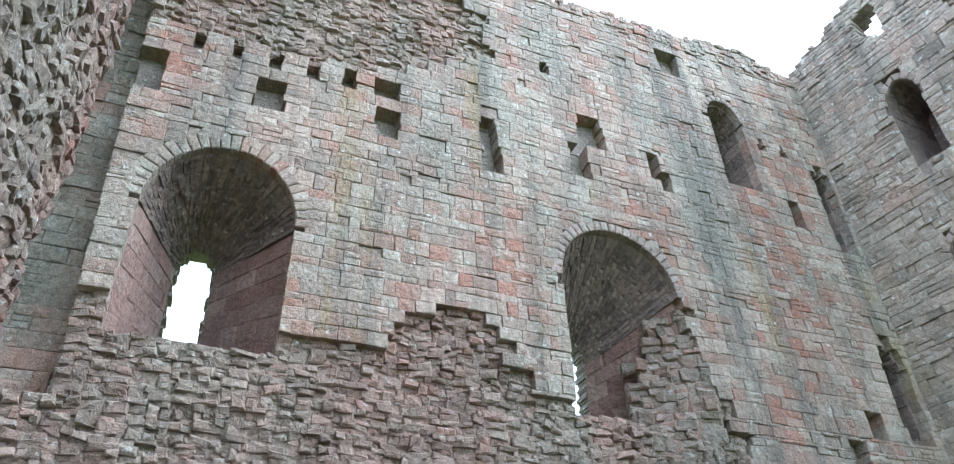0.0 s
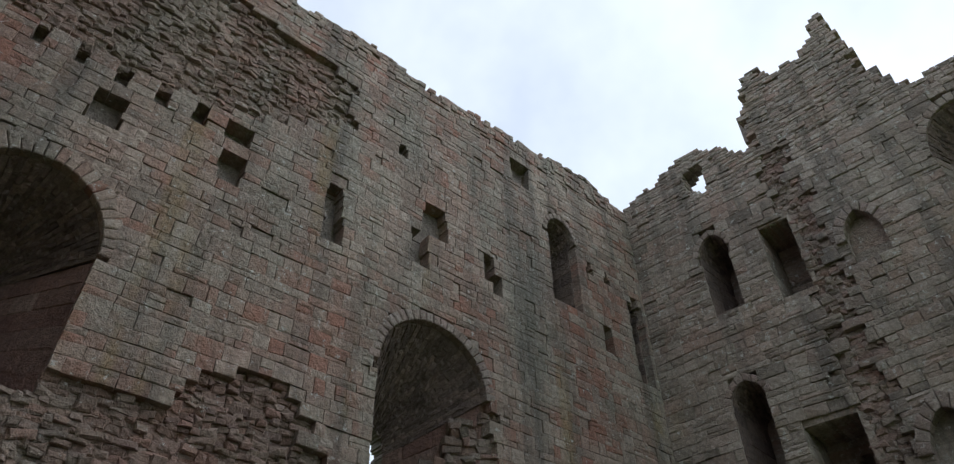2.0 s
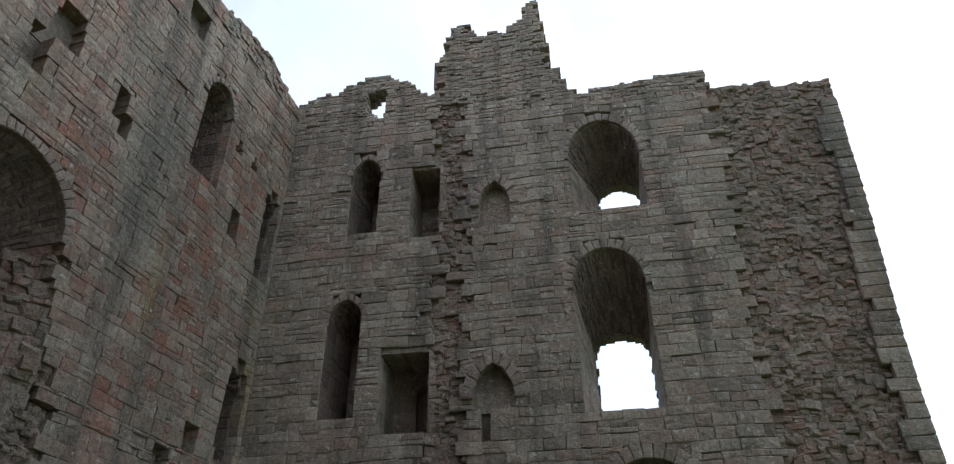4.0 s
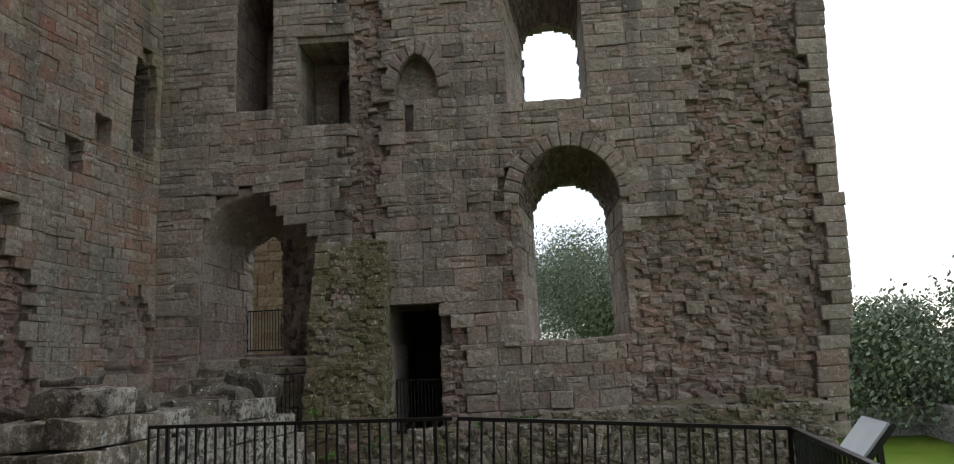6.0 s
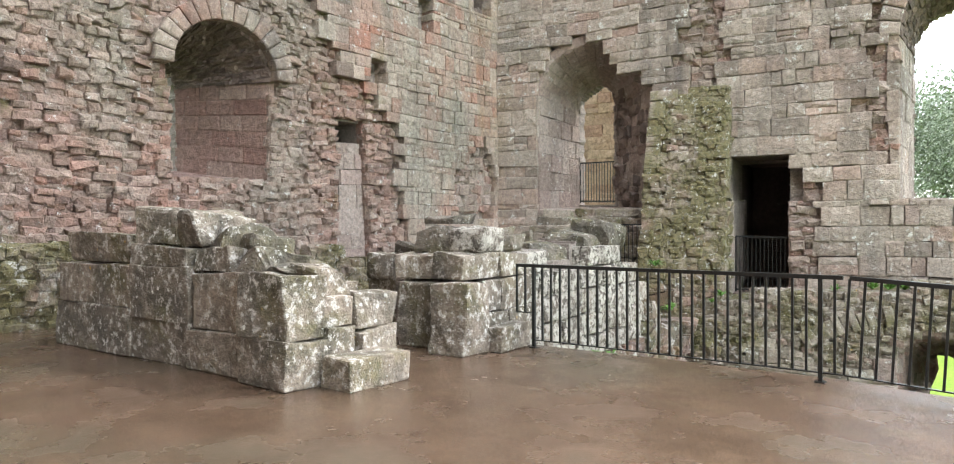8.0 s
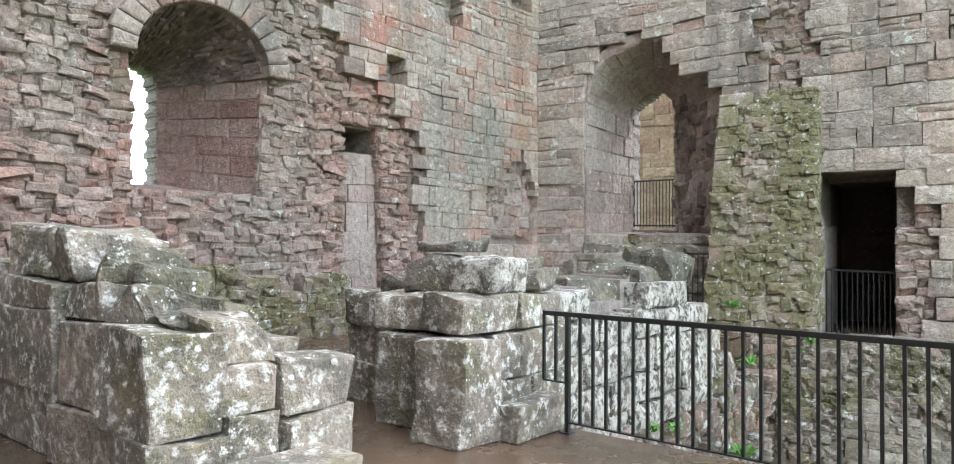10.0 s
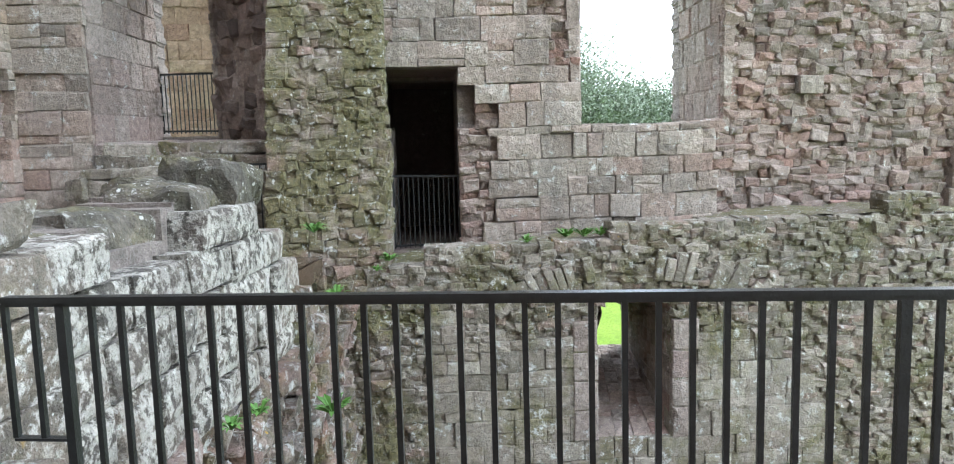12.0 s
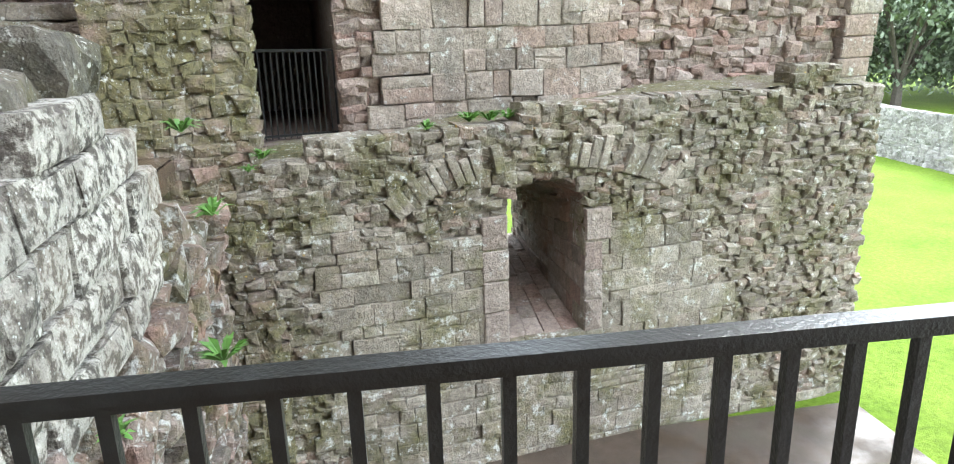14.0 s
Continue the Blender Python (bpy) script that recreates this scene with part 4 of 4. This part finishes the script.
# ---------------------------------------------------------------- broken low walls on the floor
def stone_box(x0, x1, y0, y1, z0, z1, r=0.05, jit=0.03, seed=0):
    """A weathered block with rounded arrises, as a mesh pile."""
    rr = random.Random(seed)
    bm = bmesh.new()
    bmesh.ops.create_cube(bm, size=1)
    for v in bm.verts:
        v.co = Vector(((x0 + x1) / 2 + v.co.x * (x1 - x0), (y0 + y1) / 2 + v.co.y * (y1 - y0), (z0 + z1) / 2 + v.co.z * (z1 - z0)))
    for v in bm.verts:
        low = v.co.z < z0 + 0.01
        v.co += Vector((rr.uniform(-1, 1), rr.uniform(-1, 1), 0.0 if low else rr.uniform(-1, 0.5))) * jit * 1.3
    bmesh.ops.bevel(bm, geom=bm.edges[:], offset=r, segments=2, affect="EDGES", profile=0.6)
    bmesh.ops.subdivide_edges(bm, edges=[e for e in bm.edges if e.calc_length() > 0.3], cuts=3, use_grid_fill=True)
    off = Vector((rr.uniform(0, 50), rr.uniform(0, 50), 0))
    for v in bm.verts:
        n = Vector((noise.noise(v.co * 2.3 + off), noise.noise(v.co * 2.3 + off + Vector((9, 0, 0))), noise.noise(v.co * 2.3 + off + Vector((0, 9, 0)))))
        f = Vector((noise.noise(v.co * 8 + off), noise.noise(v.co * 8 + off + Vector((9, 0, 0))), noise.noise(v.co * 8 + off + Vector((0, 9, 0)))))
        d = n * jit + f * jit * 0.5
        if v.co.z < z0 + 0.01:
            d.z = 0
        v.co += d
    p = Pile()
    bm.verts.index_update()
    p.v = [v.co.copy() for v in bm.verts]
    p.f = [tuple(v.index for v in f.verts) for f in bm.faces]
    bm.free()
    return p
def ruin(name, label, boxes, mat, base):
    top = empty(name, base, label, "ruined wall")
    for i, b in enumerate(boxes):
        child("stone", stone_box(*b[:6], r=b[6] * 0.7 if len(b) > 6 else 0.016, jit=b[7] if len(b) > 7 else 0.03, seed=i + int(base[1] * 10)), mat, top, smooth=False)
    return top
def pier_fill(name, x0, x1, y0, y1, z1):
    p = Pile()
    p.box((x0, y0, 0), (x1, y1, z1))
    put(name, p, MORTAR, None, "mortared core of a broken pier", "structure", category="wall")
pier_fill("wall_pier_core_1", -9.3, -4.75, 3.1, 3.78, 1.05)
pier_fill("wall_pier_core_2", -6.0, -4.55, 5.95, 6.75, 1.1)
ruin("pier", "lichen-blotched broken stone pier with a low step", [
    (-5.4, -4.58, 2.86, 3.34, 0, 0.47, 0.03, 0.03), (-5.37, -4.6, 2.88, 3.33, 0.475, 1.13, 0.03, 0.035), (-5.05, -4.55, 3.34, 3.77, 0, 0.56), (-5.0, -4.57, 3.34, 3.74, 0.56, 0.88), (-4.98, -4.6, 3.33, 3.72, 0.87, 1.2, 0.06, 0.07),
    (-5.05, -4.5, 3.78, 4.36, 0, 0.5), (-5.0, -4.52, 3.79, 4.34, 0.5, 0.9, 0.04, 0.04), (-5.65, -5.0, 3.35, 4.25, 0, 0.56), (-5.62, -4.98, 3.36, 4.2, 0.56, 1.02, 0.05, 0.05),
    (-6.46, -5.42, 3.0, 4.2, 0, 0.46), (-6.42, -5.39, 3.03, 4.15, 0.465, 1.1), (-7.7, -6.48, 3.02, 4.2, 0, 0.5), (-7.66, -6.43, 3.0, 4.2, 0.5, 1.12), (-9.6, -7.72, 2.98, 4.2, 0, 0.6), (-9.5, -7.68, 3.0, 4.15, 0.6, 1.14),
    (-6.45, -5.78, 3.1, 4.0, 1.1, 1.36, 0.04, 0.05), (-7.75, -6.47, 3.05, 4.1, 1.12, 1.37, 0.04, 0.04), (-9.4, -7.78, 3.05, 4.1, 1.14, 1.5, 0.06, 0.05),
    (-7.74, -6.92, 3.1, 3.95, 1.37, 1.8, 0.07, 0.05), (-6.9, -6.42, 3.12, 3.9, 1.36, 1.77, 0.08, 0.06)], PIER, (-5.2, 3.6, 0))
ruin("rubble_heap", "dark mossy stones heaped over the broken pier", [(-6.38, -6.0, 3.2, 3.9, 1.33, 1.6, 0.1, 0.08), (-6.02, -5.66, 3.25, 3.8, 1.3, 1.48, 0.08, 0.08), (-5.76, -5.3, 3.15, 3.7, 1.09, 1.34, 0.09, 0.09), (-5.72, -5.3, 3.7, 4.1, 1.0, 1.22, 0.08, 0.08),
    (-5.34, -4.92, 3.2, 3.6, 1.06, 1.2, 0.06, 0.06)], DARKTOP, (-5.7, 3.5, 1.1))
ruin("stone_step", "worn mossy stone step at the foot of a pier", [(-4.5, -4.06, 3.2, 4.02, 0, 0.3, 0.03, 0.025)], PIER, (-4.28, 3.6, 0))
ruin("pier", "dark lichen-blotched stone pier topped by a rounded pale block", [
    (-4.78, -4.22, 5.22, 5.78, 0, 0.9, 0.04, 0.045), (-5.2, -4.33, 5.8, 6.34, 0, 0.48), (-5.2, -4.34, 6.35, 6.95, 0, 0.46), (-5.2, -4.35, 5.8, 6.2, 0.485, 0.9), (-5.2, -4.36, 6.21, 6.95, 0.47, 0.9), (-5.5, -4.8, 5.5, 6.8, 0, 0.88, 0.05, 0.05),
    (-4.98, -4.38, 5.48, 6.2, 0.9, 1.23, 0.05, 0.04), (-4.98, -4.39, 6.21, 6.98, 0.9, 1.22, 0.04, 0.03), (-5.65, -4.99, 5.6, 6.8, 0.88, 1.22, 0.06, 0.06),
    (-6.65, -5.55, 6.0, 6.8, 0, 0.4), (-6.6, -5.52, 6.02, 6.8, 0.4, 0.8), (-6.62, -6.05, 5.98, 6.75, 0.8, 1.18, 0.05, 0.05), (-6.04, -5.66, 6.0, 6.75, 0.8, 1.12, 0.06, 0.05)], PIER, (-5.2, 6.1, 0))
ruin("pale_boulder", "pale rounded block of sandstone resting on the dark pier", [(-4.96, -4.43, 5.84, 6.46, 1.22, 1.6, 0.1, 0.05)], WHITE, (-4.7, 6.15, 1.22))
ruin("rubble_heap", "dark weathered stones heaped over the pier", [(-4.78, -4.45, 6.5, 6.96, 1.22, 1.44, 0.08, 0.06), (-5.6, -4.98, 5.85, 6.7, 1.21, 1.62, 0.1, 0.09), (-5.0, -4.6, 6.48, 6.9, 1.22, 1.56, 0.1, 0.08),
    (-5.45, -4.98, 6.0, 6.55, 1.6, 1.73, 0.05, 0.05), (-6.1, -5.62, 6.05, 6.7, 1.1, 1.34, 0.08, 0.08)], DARKTOP, (-5.2, 6.3, 1.22))
ruin("stone_step", "pale squared stone block under the railing end", [(-4.32, -4.02, 5.72, 6.42, 0, 0.33, 0.03, 0.025)], PIER, (-4.2, 6.1, 0))

def low_wall():
    """The white lichened wall along the pit, in courses down to the basement."""
    top = empty("low_wall", (-5.0, 9, GROUND), "broken low wall crusted with white lichen above the open basement", "ruined wall")
    east = Face((-4.42, 0, 0), (-0.03, 1, 0), (-1, -0.03, 0))
    tp = profile([(6.5, 1.3), (7.0, 1.2), (8.15, 1.25), (8.2, 1.03), (9.08, 1.03), (9.12, 1.28), (9.7, 1.4), (10.5, 1.36), (10.65, 1.06), (11.3, 0.9), (12, 0.2), (13.5, -0.6)])
    b = Pile()
    for y in np.arange(6.6, 14.6, 0.2):
        q = [east(u, v, w) for w in (0.3, 1.15) for u, v in ((y, GROUND - 0.3), (y + 0.2, GROUND - 0.3), (y + 0.2, tp(y) - 0.08), (y, tp(y) - 0.08))]
        b.add(q, [(0, 3, 2, 1), (4, 5, 6, 7), (0, 1, 5, 4), (1, 2, 6, 5), (2, 3, 7, 6), (3, 0, 4, 7)])
    child("core", b, MORTAR, top)
    v = GROUND
    n = 0
    rest = Pile()
    while v < 1.4:
        h = rng.uniform(0.28, 0.42) if v > -1 else rng.uniform(0.12, 0.22)
        u = 6.5
        while u < 14.4:
            w = rng.uniform(0.4, 0.85) if v > -1 else rng.uniform(0.16, 0.36)
            if v + h * 0.6 < tp(u + w / 2):
                vt = min(v + h, tp(u + w / 2) + 0.03)
                if v > -0.9 and u < 11.6:
                    p = Pile()
                    p.add(block(east, u + 0.008, u + w - 0.008, v + 0.008, vt - 0.006, rng.uniform(-0.04, 0.02), 0.75, 0.03, 0.025, 0.02), BLOCK_FACES)
                    child("stone", p, WHITE, top)
                else:
                    rest.add(rubble_stone(east, u - 0.02, u + w + 0.02, v - 0.02, vt + 0.02, rng.uniform(-0.15, 0.12), 0.5), BLOCK_FACES)
            u += w
        v += h
    child("rubble_face", rest, stone("pit_rubble", RUBBLE, red=0.6, lichen=0.55, moss=0.55, streak=0.2, dark=0.55, round_lichen=0.5), top, "rough pinkish rubble with lichen and moss", kind="stuff")
    for i, bx in enumerate(((-5.7, -5.0, 7.0, 8.6, 1.0, 1.22, 0.06, 0.05), (-5.6, -4.85, 9.4, 10.3, 0.95, 1.42, 0.12, 0.1), (-5.65, -5.0, 8.4, 9.4, 0.9, 1.3, 0.1, 0.1), (-5.5, -4.8, 10.2, 11.2, 1.1, 1.68, 0.15, 0.12), (-6.0, -5.4, 9.9, 10.9, 0.9, 1.5, 0.15, 0.1))):
        child("coping_stone", stone_box(*bx[:6], r=bx[6], jit=bx[7], seed=40 + i), DARKTOP, top, "dark rounded coping stone spotted with lichen")
low_wall()

# ---------------------------------------------------------------- iron railings
def bar(p, a, b, w=0.02):
    a, b = Vector(a), Vector(b)
    d = (b - a)
    m = Matrix.Translation(a) @ d.to_track_quat("Z", "Y").to_matrix().to_4x4()
    p.box((-w / 2, -w / 2, 0), (w / 2, w / 2, d.length), m)
def railing(name, label, a, b, top, low, step, posts, notch=0.0):
    a, b = Vector(a), Vector(b)
    L = (b - a).length
    d = (b - a) / L
    th = empty(name, a, label, "railing", "platform railings")
    p = Pile()
    ang = math.atan2(d.y, d.x)
    m = Matrix.Translation(a) @ Matrix.Rotation(ang, 4, "Z") @ Matrix.Rotation(-math.asin(d.z), 4, "Y")
    p.box((0, -0.028, top - 0.012), (L, 0.028, top + 0.012), m)
    p.box((0, -0.02, top - 0.03), (L, 0.02, top - 0.012), m)
    child("top_rail", p, IRON, th)
    p = Pile()
    p.box((notch, -0.02, low - 0.006), (L, 0.02, low + 0.006), m)
    if notch:
        p.box((0, -0.02, 0.44), (notch, 0.02, 0.452), m)
    child("bottom_rail", p, IRON, th)
    s = 0.0
    while s <= L + 0.01:
        z0 = 0.45 if s < notch - 0.01 else low
        p = Pile()
        w = 0.012
        p.box((s - w, -w, z0), (s + w, w, top - 0.02), m)
        child("baluster", p, IRON, th)
        s += step
    for s in posts:
        p = Pile()
        p.box((s - 0.02, -0.02, 0.0), (s + 0.02, 0.02, top - 0.01), m)
        p.box((s - 0.05, -0.05, 0.0), (s + 0.05, 0.05, 0.012), m)
        child("post", p, IRON, th)
    return th
railing("railing", "wet black-painted iron railing along the edge of the platform", (-4.2, 6.339, 0.0), (-0.323, 6.219, 0.0), 1.065, 0.1, 0.1312, (0.262, 3.674), notch=0.262)
railing("railing", "wet black-painted iron railing sloping to the platform corner", (-0.32, 6.219, 0.0), (3.18, 6.1, -0.19), 1.065, 0.1, 0.137, (3.44,))
railing("railing", "wet black-painted iron railing turning back along the platform side", (3.2, 6.05, -0.2), (3.2, -2.2, -0.2), 1.07, 0.1, 0.125, (0.02, 2.7, 5.4, 8.2))

def info_panel():
    th = empty("information_panel", (3.42, 4.5, -0.25), "pale tilted information panel on a black stand beside the railing", "sign")
    m = Matrix.Translation((3.38, 4.5, 0.95)) @ Matrix.Rotation(radians(-50), 4, "Y")
    p = Pile()
    p.box((-0.17, -0.3, 0), (0.17, 0.3, 0.02), m)
    child("panel", p, STEEL, th, "wet pale grey panel face")
    p = Pile()
    p.box((-0.185, -0.315, -0.04), (0.185, 0.315, -0.003), m)
    child("frame", p, IRON, th)
    for y in (4.3, 4.7):
        p = Pile()
        p.box((3.4, y - 0.03, -0.25), (3.44, y + 0.03, 0.92))
        child("leg", p, IRON, th)
info_panel()

def gate(name, face, u0, u1, v0, v1, w, step, label):
    th = empty(name, face((u0 + u1) / 2, v0, w), label, "gate")
    for nm, (a, b, c, d, t) in (("top_rail", (u0, u1, v1 - 0.02, v1 + 0.02, 0.02)), ("bottom_rail", (u0, u1, v0 + 0.03, v0 + 0.07, 0.02))):
        p = Pile()
        q = [face(u, v, ww) for ww in (w - t, w + t) for u, v in ((a, c), (b, c), (b, d), (a, d))]
        p.add(q, [(0, 3, 2, 1), (4, 5, 6, 7), (0, 1, 5, 4), (1, 2, 6, 5), (2, 3, 7, 6), (3, 0, 4, 7)])
        child(nm, p, IRON, th)
    n = int((u1 - u0) / step)
    for i in range(n + 1):
        u = u0 + (u1 - u0) * i / n
        p = Pile()
        r = 0.018 if i in (0, n) else 0.01
        q = [face(x, v, ww) for ww in (w - r, w + r) for x, v in ((u - r, v0), (u + r, v0), (u + r, v1), (u - r, v1))]
        p.add(q, [(0, 3, 2, 1), (4, 5, 6, 7), (0, 1, 5, 4), (1, 2, 6, 5), (2, 3, 7, 6), (3, 0, 4, 7)])
        child("bar", p, IRON, th)
gate("iron_gate", NORTHF, -4.38, -3.14, -0.16, 1.22, 0.5, 0.09, "closed black iron gate across the dark doorway")
gate("iron_gate", NORTHF, -9.12, -8.0, 2.2, 3.42, 2.1, 0.085, "black iron barrier in the window passage")
gate("iron_gate", NORTHF, -7.3, -6.35, 0.3, 1.55, -0.75, 0.1, "low black iron barrier beside the mossy buttress")

# stair passage behind the doorway, its stone coloured darker to stand for shade
passage = empty("wall_passage", NORTHF(-3.7, -0.7, 1.0), "stone stair passage behind the doorway, its shade put into the colour", "wall", kind="structure")
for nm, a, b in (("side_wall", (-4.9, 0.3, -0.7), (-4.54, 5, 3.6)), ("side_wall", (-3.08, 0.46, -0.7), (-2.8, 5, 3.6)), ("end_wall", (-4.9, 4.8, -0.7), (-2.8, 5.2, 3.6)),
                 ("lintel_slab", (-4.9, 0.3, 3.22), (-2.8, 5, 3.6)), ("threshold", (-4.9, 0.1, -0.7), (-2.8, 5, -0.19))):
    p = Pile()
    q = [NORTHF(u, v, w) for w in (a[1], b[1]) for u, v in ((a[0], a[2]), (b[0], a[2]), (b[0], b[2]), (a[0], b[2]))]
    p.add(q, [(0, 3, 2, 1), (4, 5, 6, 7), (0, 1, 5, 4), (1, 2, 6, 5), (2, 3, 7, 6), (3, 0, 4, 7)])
    child(nm, p, SHADED_RUBBLE, passage)

# outer wall seen through the window passage
FORE = Face(NORTHF(0, 0, 5.2), NORTHF.along, NORTHF.into)
wall_fore = put("wall_forebuilding", backing(FORE, -13.5, -7.7, GROUND, 6.9, [], 0.42, 1.0), MORTAR, None, "warm orange sandstone wall outside the passage", "structure", category="wall")
build_masonry(wall_fore, lay(FORE, -13.5, -7.7, 0, 7.1, [], (), None, 0.32, 0.5), WARM, CORE, (-11, -8, 1, 5))
# worn steps up to the passage
def passage_step(u0, u1, v0, v1, w0, w1, label):
    th = empty("stone_step", NORTHF((u0 + u1) / 2, v0, w0), label, "step")
    v, row = v0, 0
    while v < v1 - 0.05:
        h = min(rng.uniform(0.26, 0.4), v1 - v)
        if v1 - v - h < 0.12:
            h = v1 - v
        u = u0 - (0.3 if row % 2 else 0.0)
        while u < u1 - 0.05:
            w = min(rng.uniform(0.4, 0.95), u1 - u)
            at = NORTHF.at + NORTHF.along * (u + w / 2)
            push = rng.uniform(-0.05, 0.08)
            child("stone", stone_box(u, u + w - 0.005, at.y + w0 + push, at.y + w1, v, v + h + 0.01, 0.035, 0.05, int(100 * (u + 20) + 7 * row)), LEDGE, th)
            u += w
        v += h
        row += 1
passage_step(-9.6, -6.35, 0.0, 1.5, -0.6, 0.5, "mossy worn masonry below the passage opening")
passage_step(-9.5, -6.4, 1.5, 1.74, -0.3, 0.6, "mossy worn stone step under the passage opening")
passage_step(-9.4, -6.5, 1.74, 1.96, -0.02, 0.7, "worn stone sill of the passage opening")

# ---------------------------------------------------------------- distance: trees and the field wall
def tree(place, height, spread, seed, leaves=16000, low=0.3, leaf=(0.005, 0.009)):
    rr = random.Random(seed)
    th = empty("tree", place, "broad leafy deciduous tree in full summer leaf", "tree", "distant trees")
    base = Vector(place)
    tr = Pile()
    def limb(a, b, r0, r1):
        d = (b - a).normalized()
        s = d.orthogonal().normalized()
        t = d.cross(s)
        vs = [c + (s * math.cos(k * math.pi / 3) + t * math.sin(k * math.pi / 3)) * r for c, r in ((a, r0), (b, r1)) for k in range(6)]
        tr.add(vs, [(k, (k + 1) % 6, 6 + (k + 1) % 6, 6 + k) for k in range(6)])
    fork = base + Vector((0, 0, height * low))
    limb(base - Vector((0, 0, 0.3)), fork, 0.035 * height, 0.025 * height)
    tips = []
    for i in range(11):
        a = i * 2.4 + rr.uniform(-0.3, 0.3)
        e = fork + Vector((math.cos(a) * spread * rr.uniform(0.25, 0.75), math.sin(a) * spread * rr.uniform(0.25, 0.75), (height * (1 - low) - 0.2 * spread) * rr.uniform(0.05, 0.95)))
        limb(fork, e, 0.014 * height, 0.006 * height)
        tips.append(e)
        for k in range(3):
            g = e + Vector((rr.gauss(0, 1), rr.gauss(0, 1), rr.gauss(0.2, 0.7))) * spread * 0.28
            limb(e, g, 0.006 * height, 0.002 * height)
            tips.append(g)
    child("trunk", tr, BARK, th)
    lf = Pile()
    for i in range(leaves):
        c = rr.choice(tips)
        q = c + Vector((rr.gauss(0, 1), rr.gauss(0, 1), rr.gauss(0, 0.8))) * spread * 0.19
        if q.z < base.z + height * 0.05 or q.z > base.z + height * 1.02:
            continue
        n = Vector((rr.gauss(0, 1), rr.gauss(0, 1), rr.gauss(0.4, 1))).normalized()
        s = n.orthogonal().normalized() * rr.uniform(*leaf) * height
        t = n.cross(s) * rr.uniform(0.6, 1)
        lf.add([q - s, q - t * 0.6, q + s, q + t * 0.6 + n * s.length * 0.2], [(0, 1, 2, 3)])
    child("crown", lf, LEAF, th)
tree((2.8, 64, -4.4), 16.0, 10.0, 1, 150000, 0.15, (0.0055, 0.0095))
for i in range(17):
    az, d = radians(11 + 2.7 * i), 64 + 7 * (i * 5 % 3)
    h = 10.5 + 2.2 * math.sin(i * 2.3)
    tree((d * math.sin(az), d * math.cos(az), -5.2), h, h * 0.52, 20 + i, 9000, 0.12, (0.014, 0.026))

def field_wall(f, length, label, height):
    th = tagged(put("field_wall", backing(f, 0, length, GROUND - 0.4, GROUND + height - 0.25, [], 0.2, 1.0), MORTAR), label, "wall", kind="structure")
    p = Pile()
    for k, vs, u, v in lay(f, 0, length, GROUND - 0.3, GROUND + height + 0.3, [], [lambda v: (-1, 60)], lambda u: GROUND + height + 0.3 * noise.noise(Vector((u * 0.3, 2, 0))), small=(0.2, 0.42), deep=(-0.06, 0.12)):
        p.add(vs, BLOCK_FACES)
    put("dry_stones", p, DRYSTONE, th, kind="stuff")
field_wall(Face((23.2, 24, 0), (0, 1, 0), (1, 0, 0)), 36, "grey dry-stone curtain wall along the edge of the lawn", 2.4)
field_wall(Face((9, 58, 0), (1, 0.05, 0), (-0.05, 1, 0)), 14.5, "low ruined stone wall across the far lawn", 2.0)

# ---------------------------------------------------------------- weeds on the ledges
def weed(place, size, seed):
    rr = random.Random(seed)
    p = Pile()
    b = Vector(place)
    for i in range(26):
        a = rr.uniform(0, 6.28)
        d = Vector((math.cos(a), math.sin(a), rr.uniform(0.3, 1.3))).normalized()
        s = Vector((-d.y, d.x, 0)).normalized() * size * rr.uniform(0.06, 0.12)
        L = size * rr.uniform(0.5, 1)
        m = b + d * L * 0.6 + Vector((0, 0, 0.02))
        e = b + d * L + Vector((0, 0, -0.15 * L))
        p.add([b, m - s, e, m + s], [(0, 1, 2, 3)])
    tagged(put("weed", p, WEED), "small green weed growing from the mossy masonry", "plant", "ledge weeds")
for i, (u, v, w, s) in enumerate(((-1.2, 0.12, 0.35, 0.3), (-0.9, 0.12, 0.3, 0.34), (-0.6, 0.12, 0.3, 0.3), (-0.35, 0.12, 0.35, 0.32), (0.4, 0.14, 0.4, 0.26), (-1.9, 0.08, 0.15, 0.25), (-4.2, -0.1, -0.1, 0.28), (-4.4, -0.25, -0.15, 0.2))):
    weed(LOWF(u, v, w), s, i)
for i, (y, z, s) in enumerate(((11.6, 0.75, 0.25), (12.0, -1.6, 0.4), (11.0, -3.4, 0.45), (10.6, -3.0, 0.35), (9.0, -0.6, 0.2), (12.4, -0.2, 0.3), (9.6, -0.7, 0.22))):
    weed((-4.42, y, z), s, 50 + i)
